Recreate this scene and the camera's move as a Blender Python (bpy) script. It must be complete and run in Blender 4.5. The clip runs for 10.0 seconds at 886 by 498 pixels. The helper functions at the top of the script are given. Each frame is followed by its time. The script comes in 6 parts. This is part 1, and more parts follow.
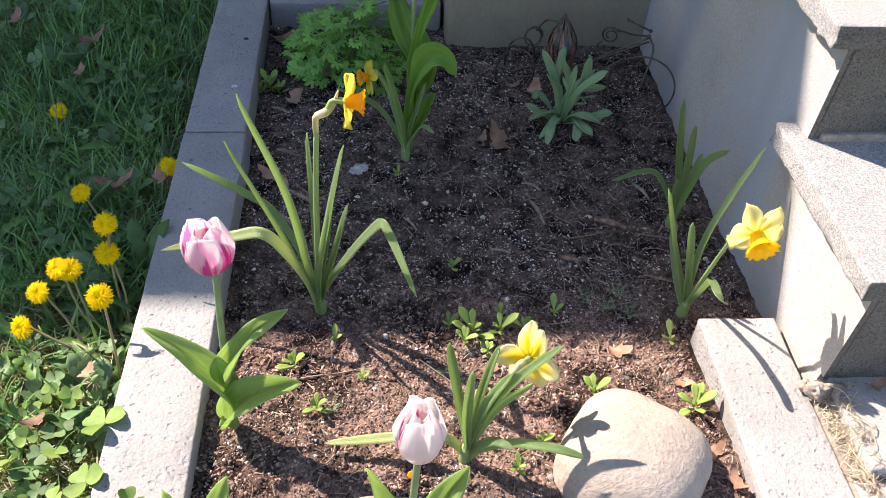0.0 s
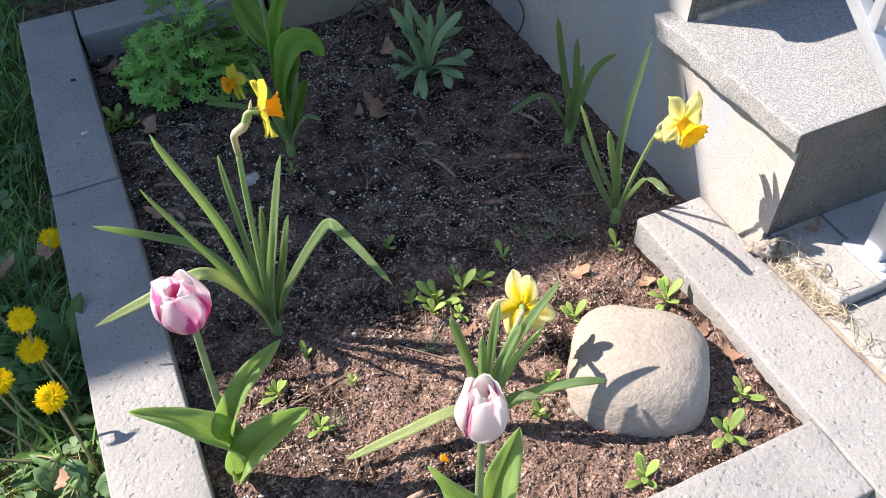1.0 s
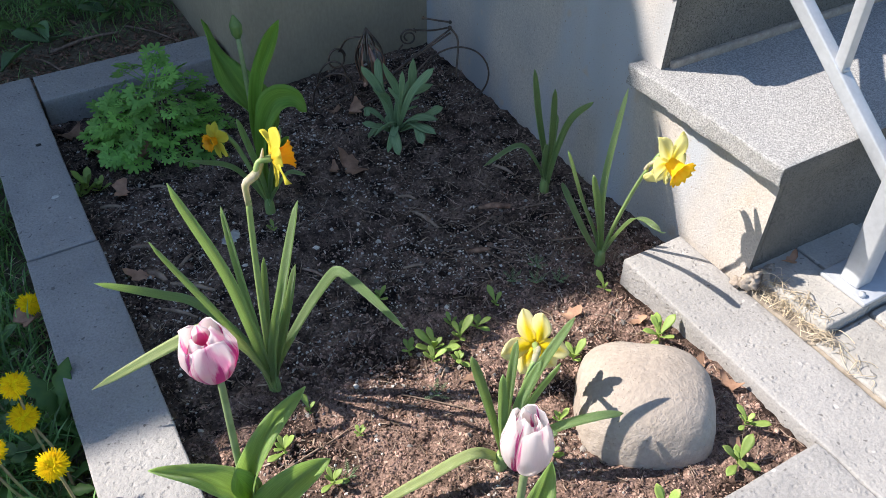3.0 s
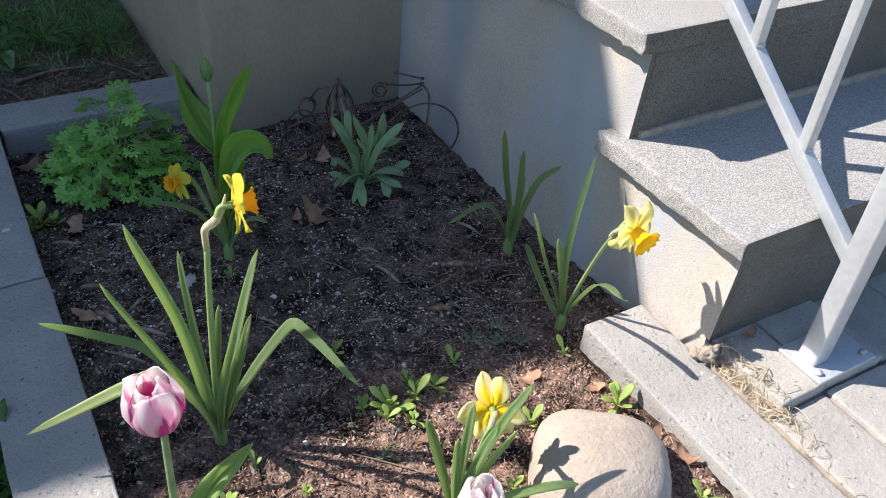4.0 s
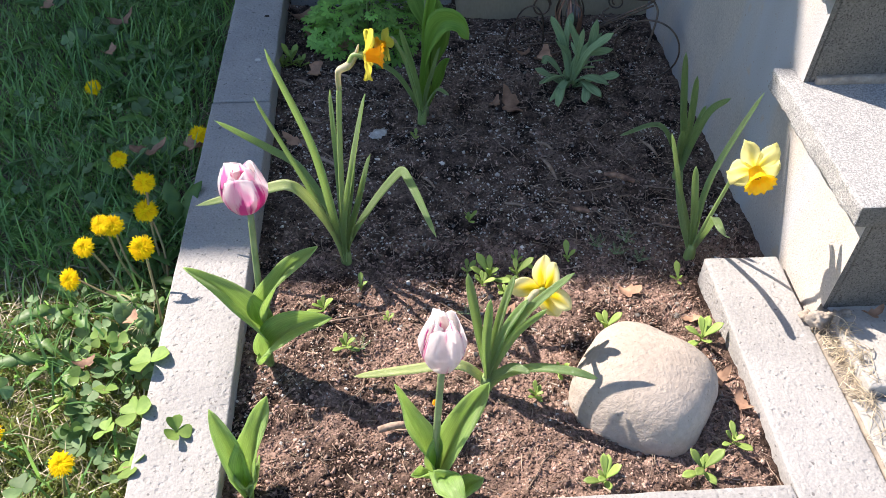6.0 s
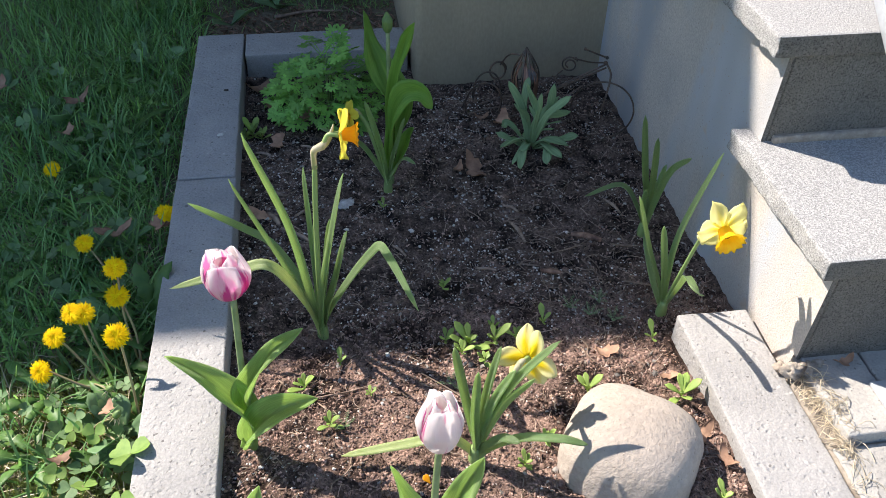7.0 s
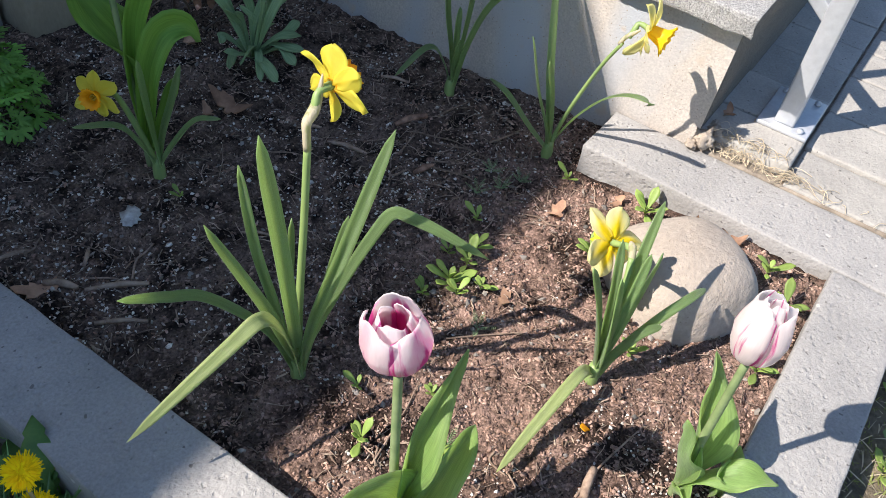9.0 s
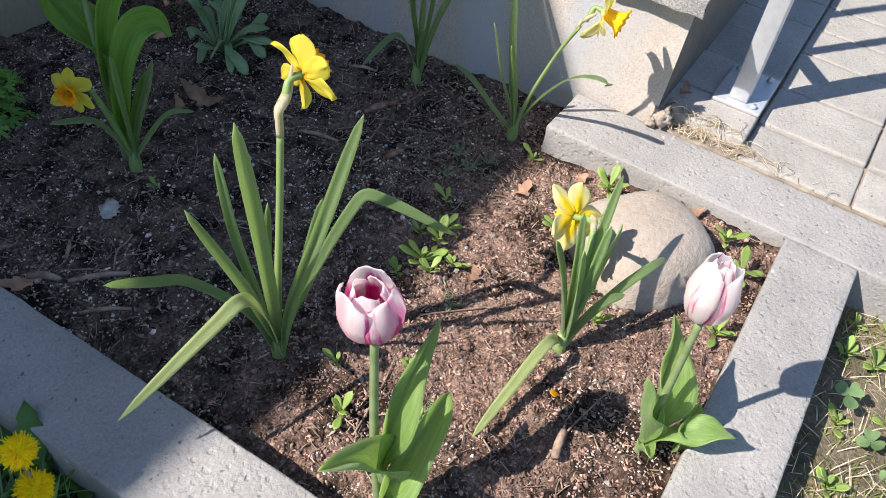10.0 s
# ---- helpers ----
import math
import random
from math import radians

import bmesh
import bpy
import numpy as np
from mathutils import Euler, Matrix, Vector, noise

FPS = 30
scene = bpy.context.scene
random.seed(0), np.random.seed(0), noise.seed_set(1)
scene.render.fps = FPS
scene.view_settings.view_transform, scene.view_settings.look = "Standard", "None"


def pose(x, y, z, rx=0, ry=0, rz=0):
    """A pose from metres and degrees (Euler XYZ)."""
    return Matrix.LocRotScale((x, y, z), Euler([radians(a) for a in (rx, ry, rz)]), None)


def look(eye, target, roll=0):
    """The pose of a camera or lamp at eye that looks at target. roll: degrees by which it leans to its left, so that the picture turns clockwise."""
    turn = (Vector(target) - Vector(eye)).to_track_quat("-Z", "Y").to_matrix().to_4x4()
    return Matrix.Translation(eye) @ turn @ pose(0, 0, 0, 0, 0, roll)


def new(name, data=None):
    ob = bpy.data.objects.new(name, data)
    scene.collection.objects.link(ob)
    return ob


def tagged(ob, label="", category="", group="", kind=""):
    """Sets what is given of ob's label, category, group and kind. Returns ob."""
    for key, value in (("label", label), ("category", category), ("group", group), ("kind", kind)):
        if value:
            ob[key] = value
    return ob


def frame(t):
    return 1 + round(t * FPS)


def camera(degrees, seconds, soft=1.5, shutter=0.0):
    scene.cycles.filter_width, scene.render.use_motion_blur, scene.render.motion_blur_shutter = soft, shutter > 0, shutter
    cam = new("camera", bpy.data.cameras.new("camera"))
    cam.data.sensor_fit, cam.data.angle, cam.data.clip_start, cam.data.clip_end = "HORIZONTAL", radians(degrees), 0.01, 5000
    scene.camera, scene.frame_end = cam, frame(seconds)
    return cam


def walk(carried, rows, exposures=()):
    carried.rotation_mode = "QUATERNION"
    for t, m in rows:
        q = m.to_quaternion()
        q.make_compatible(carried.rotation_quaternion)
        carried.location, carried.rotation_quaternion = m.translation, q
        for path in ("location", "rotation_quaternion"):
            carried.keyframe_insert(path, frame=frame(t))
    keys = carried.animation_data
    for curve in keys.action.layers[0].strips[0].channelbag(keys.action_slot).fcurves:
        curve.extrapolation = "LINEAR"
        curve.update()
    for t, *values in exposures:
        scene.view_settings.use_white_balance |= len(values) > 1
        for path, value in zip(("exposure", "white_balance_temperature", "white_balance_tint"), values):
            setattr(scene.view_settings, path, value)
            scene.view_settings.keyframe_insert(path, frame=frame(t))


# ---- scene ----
cam = camera(55.4, 10.0, soft=0.55)
PATH = [
    (0, (0.203, -0.436, 0.899), (0.366, 0.993, -0.491), 4.0),
    (0.5, (0.19, -0.434, 0.9), (0.247, 0.915, -0.576), -1.1),
    (1, (0.064, -0.375, 0.887), (0.598, 0.9, -0.558), -2.5),
    (1.5, (-0.026, -0.362, 0.899), (0.704, 0.893, -0.477), -1.6),
    (2, (-0.042, -0.365, 0.9), (0.707, 0.943, -0.416), -1.1),
    (3.3, (-0.033, -0.35, 0.867), (0.732, 0.935, -0.462), 0.9),
    (3.5, (-0.045, -0.348, 0.872), (0.756, 0.925, -0.446), 1.5),
    (4, (-0.029, -0.339, 0.866), (0.839, 0.978, -0.364), 5.4),
    (4.5, (0.065, -0.376, 0.859), (0.565, 1.122, -0.369), 7.4),
    (5, (0.172, -0.462, 0.857), (0.459, 0.984, -0.494), 5.1),
    (5.2, (0.177, -0.485, 0.864), (0.435, 0.934, -0.522), 4.6),
    (6.3, (0.203, -0.535, 0.909), (0.302, 0.893, -0.488), 0.8),
    (6.5, (0.204, -0.53, 0.915), (0.383, 0.92, -0.451), 2.0),
    (7, (0.157, -0.512, 0.923), (0.407, 0.981, -0.385), 1.7),
    (7.5, (0.041, -0.45, 0.885), (0.571, 0.947, -0.444), -2.0),
    (8, (-0.12, -0.247, 0.839), (0.645, 0.957, -0.562), -2.1),
    (8.5, (-0.243, -0.045, 0.781), (0.928, 0.825, -0.587), 2.9),
    (9, (-0.277, -0.006, 0.759), (0.971, 0.659, -0.654), 9.1),
    (9.5, (-0.299, -0.022, 0.778), (0.947, 0.591, -0.661), 9.5),
    (10, (-0.306, -0.029, 0.78), (0.96, 0.578, -0.644), 8.8),
]
EXPOSURES = [(0.0, 1.25, 6700, 17), (1.0, 1.0, 6350, 13), (2.0, 0.88, 6100, 9), (3.5, 0.86, 6250, 11), (4.0, 0.86, 6250, 11), (4.5, 1.25, 6250, 11), (5.0, 1.25, 6550, 15), (6.5, 1.06, 6350, 12), (7.5, 1.0, 6300, 10), (8.5, 0.88, 6250, 10), (9.5, 0.72, 6250, 11), (10.0, 0.72, 6250, 11)]
walk(cam, [(t, look(eye, target, roll)) for t, eye, target, roll in PATH], EXPOSURES)

# ---- world and light ----
SUN = Vector((-0.82, 0.60, 1.0)).normalized()
world = bpy.data.worlds.new("sky")
scene.world = world
world.use_nodes = True
wn = world.node_tree
sky = wn.nodes.new("ShaderNodeTexSky")
sky.sky_type, sky.sun_disc = "NISHITA", False
sky.ozone_density, sky.dust_density = 2.2, 0.5
sky.sun_elevation = math.asin(SUN.z)
sky.sun_rotation = math.atan2(SUN.x, SUN.y)
wn.links.new(sky.outputs[0], wn.nodes["Background"].inputs[0])
wn.nodes["Background"].inputs[1].default_value = 0.108
sun_data = bpy.data.lights.new("sun", "SUN")
sun_data.energy, sun_data.angle, sun_data.color = 5.0, radians(0.53), (1.0, 0.90, 0.79)
sun_lamp = new("sun", sun_data)
sun_lamp.matrix_world = look(SUN * 30, (0, 0, 0))


# ---- materials ----
def material(name, base, second=None, rough=0.8, scale=40.0, fine=None, bump=0.3, bump_scale=None, depth=0.002, metal=0.0,
             spots=None, stretch=(1, 1, 1), coords="Object", thin=0.0, contrast=(0.35, 0.65), varied=0.0, per="object", pits=None, gloss=0.5, bloom=0.0, skins=1):
    """A surface in two colours mixed by noise at two scales, with relief, optional dark or light flecks, and light passing through thin leaves."""
    m = bpy.data.materials.new(name)
    m.use_nodes = True
    nt = m.node_tree
    nodes, link = nt.nodes, nt.links.new
    bsdf, out = nodes["Principled BSDF"], nodes["Material Output"]
    co = nodes.new("ShaderNodeTexCoord").outputs[coords]
    mp = nodes.new("ShaderNodeMapping")
    mp.inputs["Scale"].default_value = stretch
    link(co, mp.inputs[0])

    def tex(s, detail=4.0, roughness=0.6, tall=0.0):
        n = nodes.new("ShaderNodeTexNoise")
        n.inputs["Scale"].default_value, n.inputs["Detail"].default_value, n.inputs["Roughness"].default_value = s, detail, roughness
        if tall:
            tm = nodes.new("ShaderNodeMapping")
            tm.inputs["Scale"].default_value = (1, 1, tall)
            link(co, tm.inputs[0])
            link(tm.outputs[0], n.inputs["Vector"])
        else:
            link(mp.outputs[0], n.inputs["Vector"])
        return n.outputs["Fac"]

    def ramp(fac, a, b):
        r = nodes.new("ShaderNodeMapRange")
        r.inputs["From Min"].default_value, r.inputs["From Max"].default_value = a, b
        link(fac, r.inputs["Value"])
        return r.outputs["Result"]

    def mix(fac, a, b, mode="MIX"):
        n = nodes.new("ShaderNodeMix")
        n.data_type, n.blend_type = "RGBA", mode
        for socket, value in (("Factor", fac), ("A", a), ("B", b)):
            s = [i for i in n.inputs if i.name == socket and i.type == ("VALUE" if socket == "Factor" else "RGBA")][0]
            if isinstance(value, (tuple, float, int)):
                s.default_value = (*value, 1) if isinstance(value, tuple) else value
            else:
                link(value, s)
        return [o for o in n.outputs if o.type == "RGBA"][0]

    second = second or tuple(0.7 * v for v in base)
    colour = mix(ramp(tex(scale), *contrast), base, second)
    if fine:
        colour = mix(ramp(tex(fine[0], 2.0), 0.3, 0.7), colour, mix(1.0, colour, (fine[1],) * 3, "MULTIPLY"))
    for spot_scale, low, high, spot_colour, *tall in spots or ():
        colour = mix(ramp(tex(spot_scale, 1.0, tall=tall[0] if tall else 0.0), low, high), colour, spot_colour)
    if varied:
        if per == "island":
            rnd = nodes.new("ShaderNodeNewGeometry").outputs["Random Per Island"]
        else:
            rnd = nodes.new("ShaderNodeObjectInfo").outputs["Random"]
        hsv = nodes.new("ShaderNodeHueSaturation")
        r = nodes.new("ShaderNodeMapRange")
        r.inputs["To Min"].default_value, r.inputs["To Max"].default_value = 1 - varied, 1 + varied
        link(rnd, r.inputs["Value"])
        link(r.outputs[0], hsv.inputs["Value"])
        link(colour, hsv.inputs["Color"])
        colour = hsv.outputs[0]
    link(colour, bsdf.inputs["Base Color"])
    bsdf.inputs["Roughness"].default_value, bsdf.inputs["Metallic"].default_value = rough, metal
    bsdf.inputs["Specular IOR Level"].default_value = gloss
    bsdf.inputs["Sheen Weight"].default_value, bsdf.inputs["Sheen Roughness"].default_value = bloom, 0.4
    bsdf.inputs["Coat Weight"].default_value, bsdf.inputs["Coat Roughness"].default_value = bloom * 0.6, 0.38
    if bump:
        b = nodes.new("ShaderNodeBump")
        b.inputs["Strength"].default_value, b.inputs["Distance"].default_value = bump, depth
        link(tex(bump_scale or scale * 4, 6.0, 0.65), b.inputs["Height"])
        link(b.outputs[0], bsdf.inputs["Normal"])
        if pits:
            pit_scale, radius, share, pit_depth = pits
            v = nodes.new("ShaderNodeTexVoronoi")
            v.inputs["Scale"].default_value = pit_scale
            warp = nodes.new("ShaderNodeVectorMath")
            warp.operation = "MULTIPLY_ADD"
            wobble = nodes.new("ShaderNodeTexNoise")
            wobble.inputs["Scale"].default_value = pit_scale * 1.6
            link(co, wobble.inputs["Vector"])
            link(wobble.outputs["Color"], warp.inputs[0])
            warp.inputs[1].default_value = (0.7 / pit_scale,) * 3
            link(co, warp.inputs[2])
            link(warp.outputs[0], v.inputs["Vector"])
            cell = nodes.new("ShaderNodeSeparateColor")
            link(v.outputs["Color"], cell.inputs[0])
            top = nodes.new("ShaderNodeMath")
            top.operation = "MAXIMUM"
            link(ramp(v.outputs["Distance"], 0.08, radius), top.inputs[0])
            link(ramp(cell.outputs[0], share - 0.15, share + 0.15), top.inputs[1])
            p = nodes.new("ShaderNodeBump")
            p.inputs["Strength"].default_value, p.inputs["Distance"].default_value = 1.0, pit_depth
            link(top.outputs[0], p.inputs["Height"])
            link(b.outputs[0], p.inputs["Normal"])
            link(p.outputs[0], bsdf.inputs["Normal"])
    if thin:
        t = nodes.new("ShaderNodeBsdfTranslucent")
        through_colour = mix(1.0, colour, (1.22, 1.25, 0.75), "MULTIPLY")
        if skins == 2:
            root = nodes.new("ShaderNodeGamma")
            root.inputs["Gamma"].default_value = 0.5
            link(through_colour, root.inputs["Color"])
            through_colour = root.outputs[0]
        link(through_colour, t.inputs["Color"])
        s = nodes.new("ShaderNodeMixShader")
        s.inputs[0].default_value = thin
        link(bsdf.outputs[0], s.inputs[1])
        link(t.outputs[0], s.inputs[2])
        link(s.outputs[0], out.inputs[0])
    return m


def petal_material(name, ground, flame, centre, edge, streak, thin=0.25, soft=0.2, foot=0.25, spread=0.0):
    """A petal: ground colour at the rim, a flame of a second colour up its middle (centre: how wide; foot: how much more at the base) and streaks towards its edges."""
    m = material(name, ground, tuple(0.93 * v for v in ground), rough=0.45, scale=6, bump=0.45, bump_scale=26, depth=0.0011, coords="UV", stretch=(6, 0.8, 1), thin=thin, skins=2)
    nt = m.node_tree
    nodes, link = nt.nodes, nt.links.new
    uv = nodes.new("ShaderNodeTexCoord").outputs["UV"]
    sep = nodes.new("ShaderNodeSeparateXYZ")
    link(uv, sep.inputs[0])

    def math_node(op, a, b):
        n = nodes.new("ShaderNodeMath")
        n.operation = op
        for s, v in zip(n.inputs, (a, b)):
            if isinstance(v, (int, float)):
                s.default_value = v
            else:
                link(v, s)
        return n.outputs[0]

    mp = nodes.new("ShaderNodeMapping")
    mp.inputs["Scale"].default_value = (9, 1.3, 1)
    link(uv, mp.inputs[0])
    noise_node = nodes.new("ShaderNodeTexNoise")
    noise_node.inputs["Scale"].default_value, noise_node.inputs["Detail"].default_value = 1.0, 5.0
    link(mp.outputs[0], noise_node.inputs["Vector"])
    rnd = nodes.new("ShaderNodeObjectInfo").outputs["Random"]
    shift = nodes.new("ShaderNodeCombineXYZ")
    link(math_node("MULTIPLY", rnd, 40.0), shift.inputs[0])
    link(shift.outputs[0], mp.inputs["Location"])
    off = math_node("ABSOLUTE", math_node("SUBTRACT", sep.outputs[0], 0.5), 0.0)
    own = math_node("ADD", math_node("MULTIPLY", math_node("SUBTRACT", rnd, 0.5), spread), centre)
    middle = math_node("SUBTRACT", own, math_node("MULTIPLY", off, 2.0))
    rim = math_node("MULTIPLY", math_node("SUBTRACT", math_node("MULTIPLY", off, 2.0), 1.0 - edge), 1.0)
    low = math_node("MULTIPLY", math_node("SUBTRACT", 1.0, sep.outputs[1]), foot)
    both = math_node("ADD", math_node("MAXIMUM", middle, rim), low)
    wave = math_node("ADD", both, math_node("MULTIPLY", math_node("SUBTRACT", noise_node.outputs["Fac"], 0.5), streak))
    r = nodes.new("ShaderNodeMapRange")
    r.inputs["From Min"].default_value, r.inputs["From Max"].default_value = 0.0, soft
    link(wave, r.inputs["Value"])
    bsdf = nodes["Principled BSDF"]
    source = bsdf.inputs["Base Color"].links[0].from_socket
    mx = nodes.new("ShaderNodeMix")
    mx.data_type = "RGBA"
    colours = [i for i in mx.inputs if i.type == "RGBA"]
    link(r.outputs[0], mx.inputs[0])
    link(source, colours[0])
    colours[1].default_value = (*flame, 1)
    result = [o for o in mx.outputs if o.type == "RGBA"][0]
    link(result, bsdf.inputs["Base Color"])
    for n in nodes:
        if n.bl_idname == "ShaderNodeGamma":
            link(result, n.inputs["Color"])
    return m


M = {
    "soil": material("soil", (0.47, 0.318, 0.256), (0.060, 0.041, 0.034), rough=0.85, scale=13, fine=(260, 0.28), contrast=(0.40, 0.60), bump=1.0, bump_scale=190, depth=0.0065, gloss=0.06),
    "dark_soil": material("dark_soil", (0.320, 0.231, 0.186), (0.030, 0.0225, 0.0195), rough=0.85, scale=22, fine=(260, 0.32), contrast=(0.38, 0.62), bump=1.0, bump_scale=170, depth=0.007, gloss=0.08),
    "clod": material("soil_clod", (0.45, 0.305, 0.246), (0.075, 0.051, 0.042), rough=0.85, scale=60, bump=0.6, bump_scale=300, depth=0.002, varied=0.6, per="island", gloss=0.06),
    "dark_crumb": material("dark_soil_crumb", (0.36, 0.262, 0.210), (0.020, 0.015, 0.0125), rough=0.85, scale=60, bump=0.6, bump_scale=300, depth=0.002, varied=0.7, per="island", gloss=0.08),
    "perlite": material("perlite", (0.76, 0.71, 0.645), (0.46, 0.43, 0.39), rough=0.9, scale=200, bump=0.4, bump_scale=500, depth=0.0008, varied=0.35, per="island"),
    "bark": material("bark_chip", (0.35, 0.218, 0.155), (0.12, 0.074, 0.055), rough=0.9, scale=90, bump=0.6, bump_scale=300, depth=0.001, varied=0.5, per="island", gloss=0.15),
    "shred": material("wood_shred", (0.40, 0.31, 0.235), (0.22, 0.155, 0.115), rough=0.9, scale=90, bump=0.4, bump_scale=300, depth=0.0008, varied=0.45, per="island", gloss=0.15),
    "debris": material("weathered_debris", (0.46, 0.40, 0.34), (0.22, 0.18, 0.15), rough=0.9, scale=120, bump=0.4, bump_scale=300, depth=0.0006, varied=0.5, per="island", gloss=0.1),
    "twig": material("dry_twig", (0.33, 0.24, 0.18), (0.16, 0.11, 0.08), rough=0.9, scale=120, bump=0.6, bump_scale=300, depth=0.0008, varied=0.3),
    "lawn_soil": material("lawn_soil", (0.33, 0.27, 0.19), (0.15, 0.124, 0.083), rough=0.95, scale=14, fine=(110, 0.5), bump=0.8, bump_scale=120, depth=0.008),
    "far_lawn": material("mown_lawn", (0.22, 0.28, 0.10), (0.12, 0.18, 0.055), rough=0.95, scale=3, fine=(60, 0.5), bump=0.9, bump_scale=60, depth=0.02),
    "edging": material("edging_concrete", (0.43, 0.415, 0.40), (0.345, 0.335, 0.325), rough=0.92, scale=9, fine=(300, 0.78), bump=0.9, bump_scale=135, depth=0.0027, pits=(120, 0.46, 0.36, 0.0011),
                       spots=[(130, 0.71, 0.75, (0.17, 0.16, 0.155)), (75, 0.74, 0.78, (0.50, 0.48, 0.46))]),
    "tread": material("tread_aggregate", (0.55, 0.54, 0.525), (0.33, 0.325, 0.32), rough=0.9, scale=420, fine=(900, 0.8), bump=0.9, bump_scale=430, depth=0.0026,
                      spots=[(520, 0.585, 0.645, (0.11, 0.109, 0.107)), (520, 0.66, 0.71, (0.74, 0.73, 0.71))], contrast=(0.43, 0.57)),
    "mortar": material("broken_mortar", (0.52, 0.45, 0.375), (0.36, 0.30, 0.245), rough=0.95, scale=45, fine=(300, 0.75), bump=0.9, bump_scale=160, depth=0.004),
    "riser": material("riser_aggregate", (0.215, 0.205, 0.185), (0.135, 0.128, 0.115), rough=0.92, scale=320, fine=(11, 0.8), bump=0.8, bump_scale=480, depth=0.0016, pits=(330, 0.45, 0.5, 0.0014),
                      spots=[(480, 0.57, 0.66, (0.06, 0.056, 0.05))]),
    "stucco": material("painted_stucco", (0.645, 0.580, 0.515), (0.555, 0.510, 0.465), rough=0.9, scale=9, fine=(300, 0.74), bump=0.8, bump_scale=360, depth=0.0018, contrast=(0.36, 0.66), pits=(300, 0.42, 0.20, 0.0011),
                       spots=[(9.0, 0.45, 0.60, (0.46, 0.48, 0.51), 0.28), (5.0, 0.51, 0.66, (0.38, 0.385, 0.40), 0.35), (34, 0.66, 0.80, (0.52, 0.44, 0.36)), (240, 0.70, 0.74, (0.36, 0.31, 0.26))]),
    "porch": material("porch_plaster", (0.450, 0.383, 0.270), (0.345, 0.300, 0.222), rough=0.9, scale=4, fine=(200, 0.85), bump=0.4, bump_scale=160, depth=0.0014, stretch=(1, 1, 0.4)),
    "paver": material("paver_concrete", (0.475, 0.453, 0.415), (0.395, 0.375, 0.345), rough=0.92, scale=12, fine=(260, 0.82), bump=0.8, bump_scale=150, depth=0.003, varied=0.1,
                      spots=[(150, 0.70, 0.74, (0.20, 0.19, 0.175))]),
    "joint": material("joint_sand", (0.36, 0.31, 0.25), (0.20, 0.165, 0.13), rough=0.95, scale=60, bump=0.8, bump_scale=300, depth=0.003),
    "rail": material("galvanised_paint", (0.58, 0.60, 0.63), (0.51, 0.53, 0.56), rough=0.42, scale=18, fine=(120, 0.9), bump=0.2, bump_scale=90, depth=0.0008, metal=0.3),
    "rock": material("field_stone", (0.51, 0.44, 0.375), (0.41, 0.35, 0.295), rough=0.9, scale=7, fine=(150, 0.84), bump=0.8, bump_scale=130, depth=0.003, pits=(150, 0.45, 0.3, 0.0005),
                     spots=[(260, 0.71, 0.75, (0.28, 0.23, 0.185))]),
    "wire": material("rusty_black_wire", (0.085, 0.072, 0.064), (0.20, 0.14, 0.105), rough=0.28, metal=0.7, scale=70, bump=0.4, bump_scale=300, depth=0.0005),
    "copper": material("copper_leaf", (0.50, 0.29, 0.20), (0.30, 0.17, 0.12), rough=0.35, metal=0.7, scale=60, bump=0.5, bump_scale=180, depth=0.0008),
    "glass_ball": material("frosted_glass", (0.26, 0.27, 0.28), (0.14, 0.12, 0.11), rough=0.12, scale=60, bump=0.1, depth=0.0005),
    "daf_leaf": material("daffodil_leaf", (0.39, 0.55, 0.23), (0.28, 0.45, 0.18), rough=0.28, scale=2.5, fine=(14, 0.55), bump=0.8, bump_scale=16, depth=0.0009, coords="UV", stretch=(7, 0.6, 1), thin=0.60, varied=0.15, gloss=0.9, bloom=0.38, skins=2),
    # lighter version of the leaf colour, for two drooping leaves
    "pale_leaf": material("pale_daffodil_leaf", (0.62, 0.70, 0.30), (0.46, 0.58, 0.22), rough=0.30, scale=2.5, fine=(14, 0.72), bump=0.8, bump_scale=16, depth=0.0009, coords="UV", stretch=(7, 0.6, 1), thin=0.45, gloss=0.9, bloom=0.25, skins=2),
    "daf_stem": material("daffodil_stem", (0.30, 0.41, 0.14), (0.24, 0.35, 0.13), rough=0.45, scale=30, bump=0.25, bump_scale=200, depth=0.0004, stretch=(3, 3, 0.15), thin=0.1),
    "sheath": material("papery_sheath", (0.66, 0.58, 0.44), (0.42, 0.42, 0.22), rough=0.7, scale=60, bump=0.8, bump_scale=160, depth=0.0012, stretch=(2, 2, 0.4), thin=0.3, contrast=(0.42, 0.58)),
    "tulip_leaf": material("tulip_leaf", (0.43, 0.61, 0.21), (0.33, 0.52, 0.17), rough=0.38, scale=1.6, fine=(11, 0.62), bump=0.6, bump_scale=10, depth=0.0014, coords="UV", stretch=(6, 0.7, 1), thin=0.62, varied=0.12, gloss=0.8, bloom=0.35, skins=2),
    "broad_leaf": material("broad_tulip_leaf", (0.28, 0.49, 0.085), (0.18, 0.36, 0.06), rough=0.45, scale=1.6, fine=(9, 0.7), bump=0.4, bump_scale=12, depth=0.0008, coords="UV", stretch=(6, 0.7, 1), thin=0.4, varied=0.12, gloss=0.35, skins=2),
    "tulip_stem": material("tulip_stem", (0.27, 0.34, 0.16), (0.19, 0.26, 0.11), rough=0.5, scale=50, bump=0.15, depth=0.0004, thin=0.1),
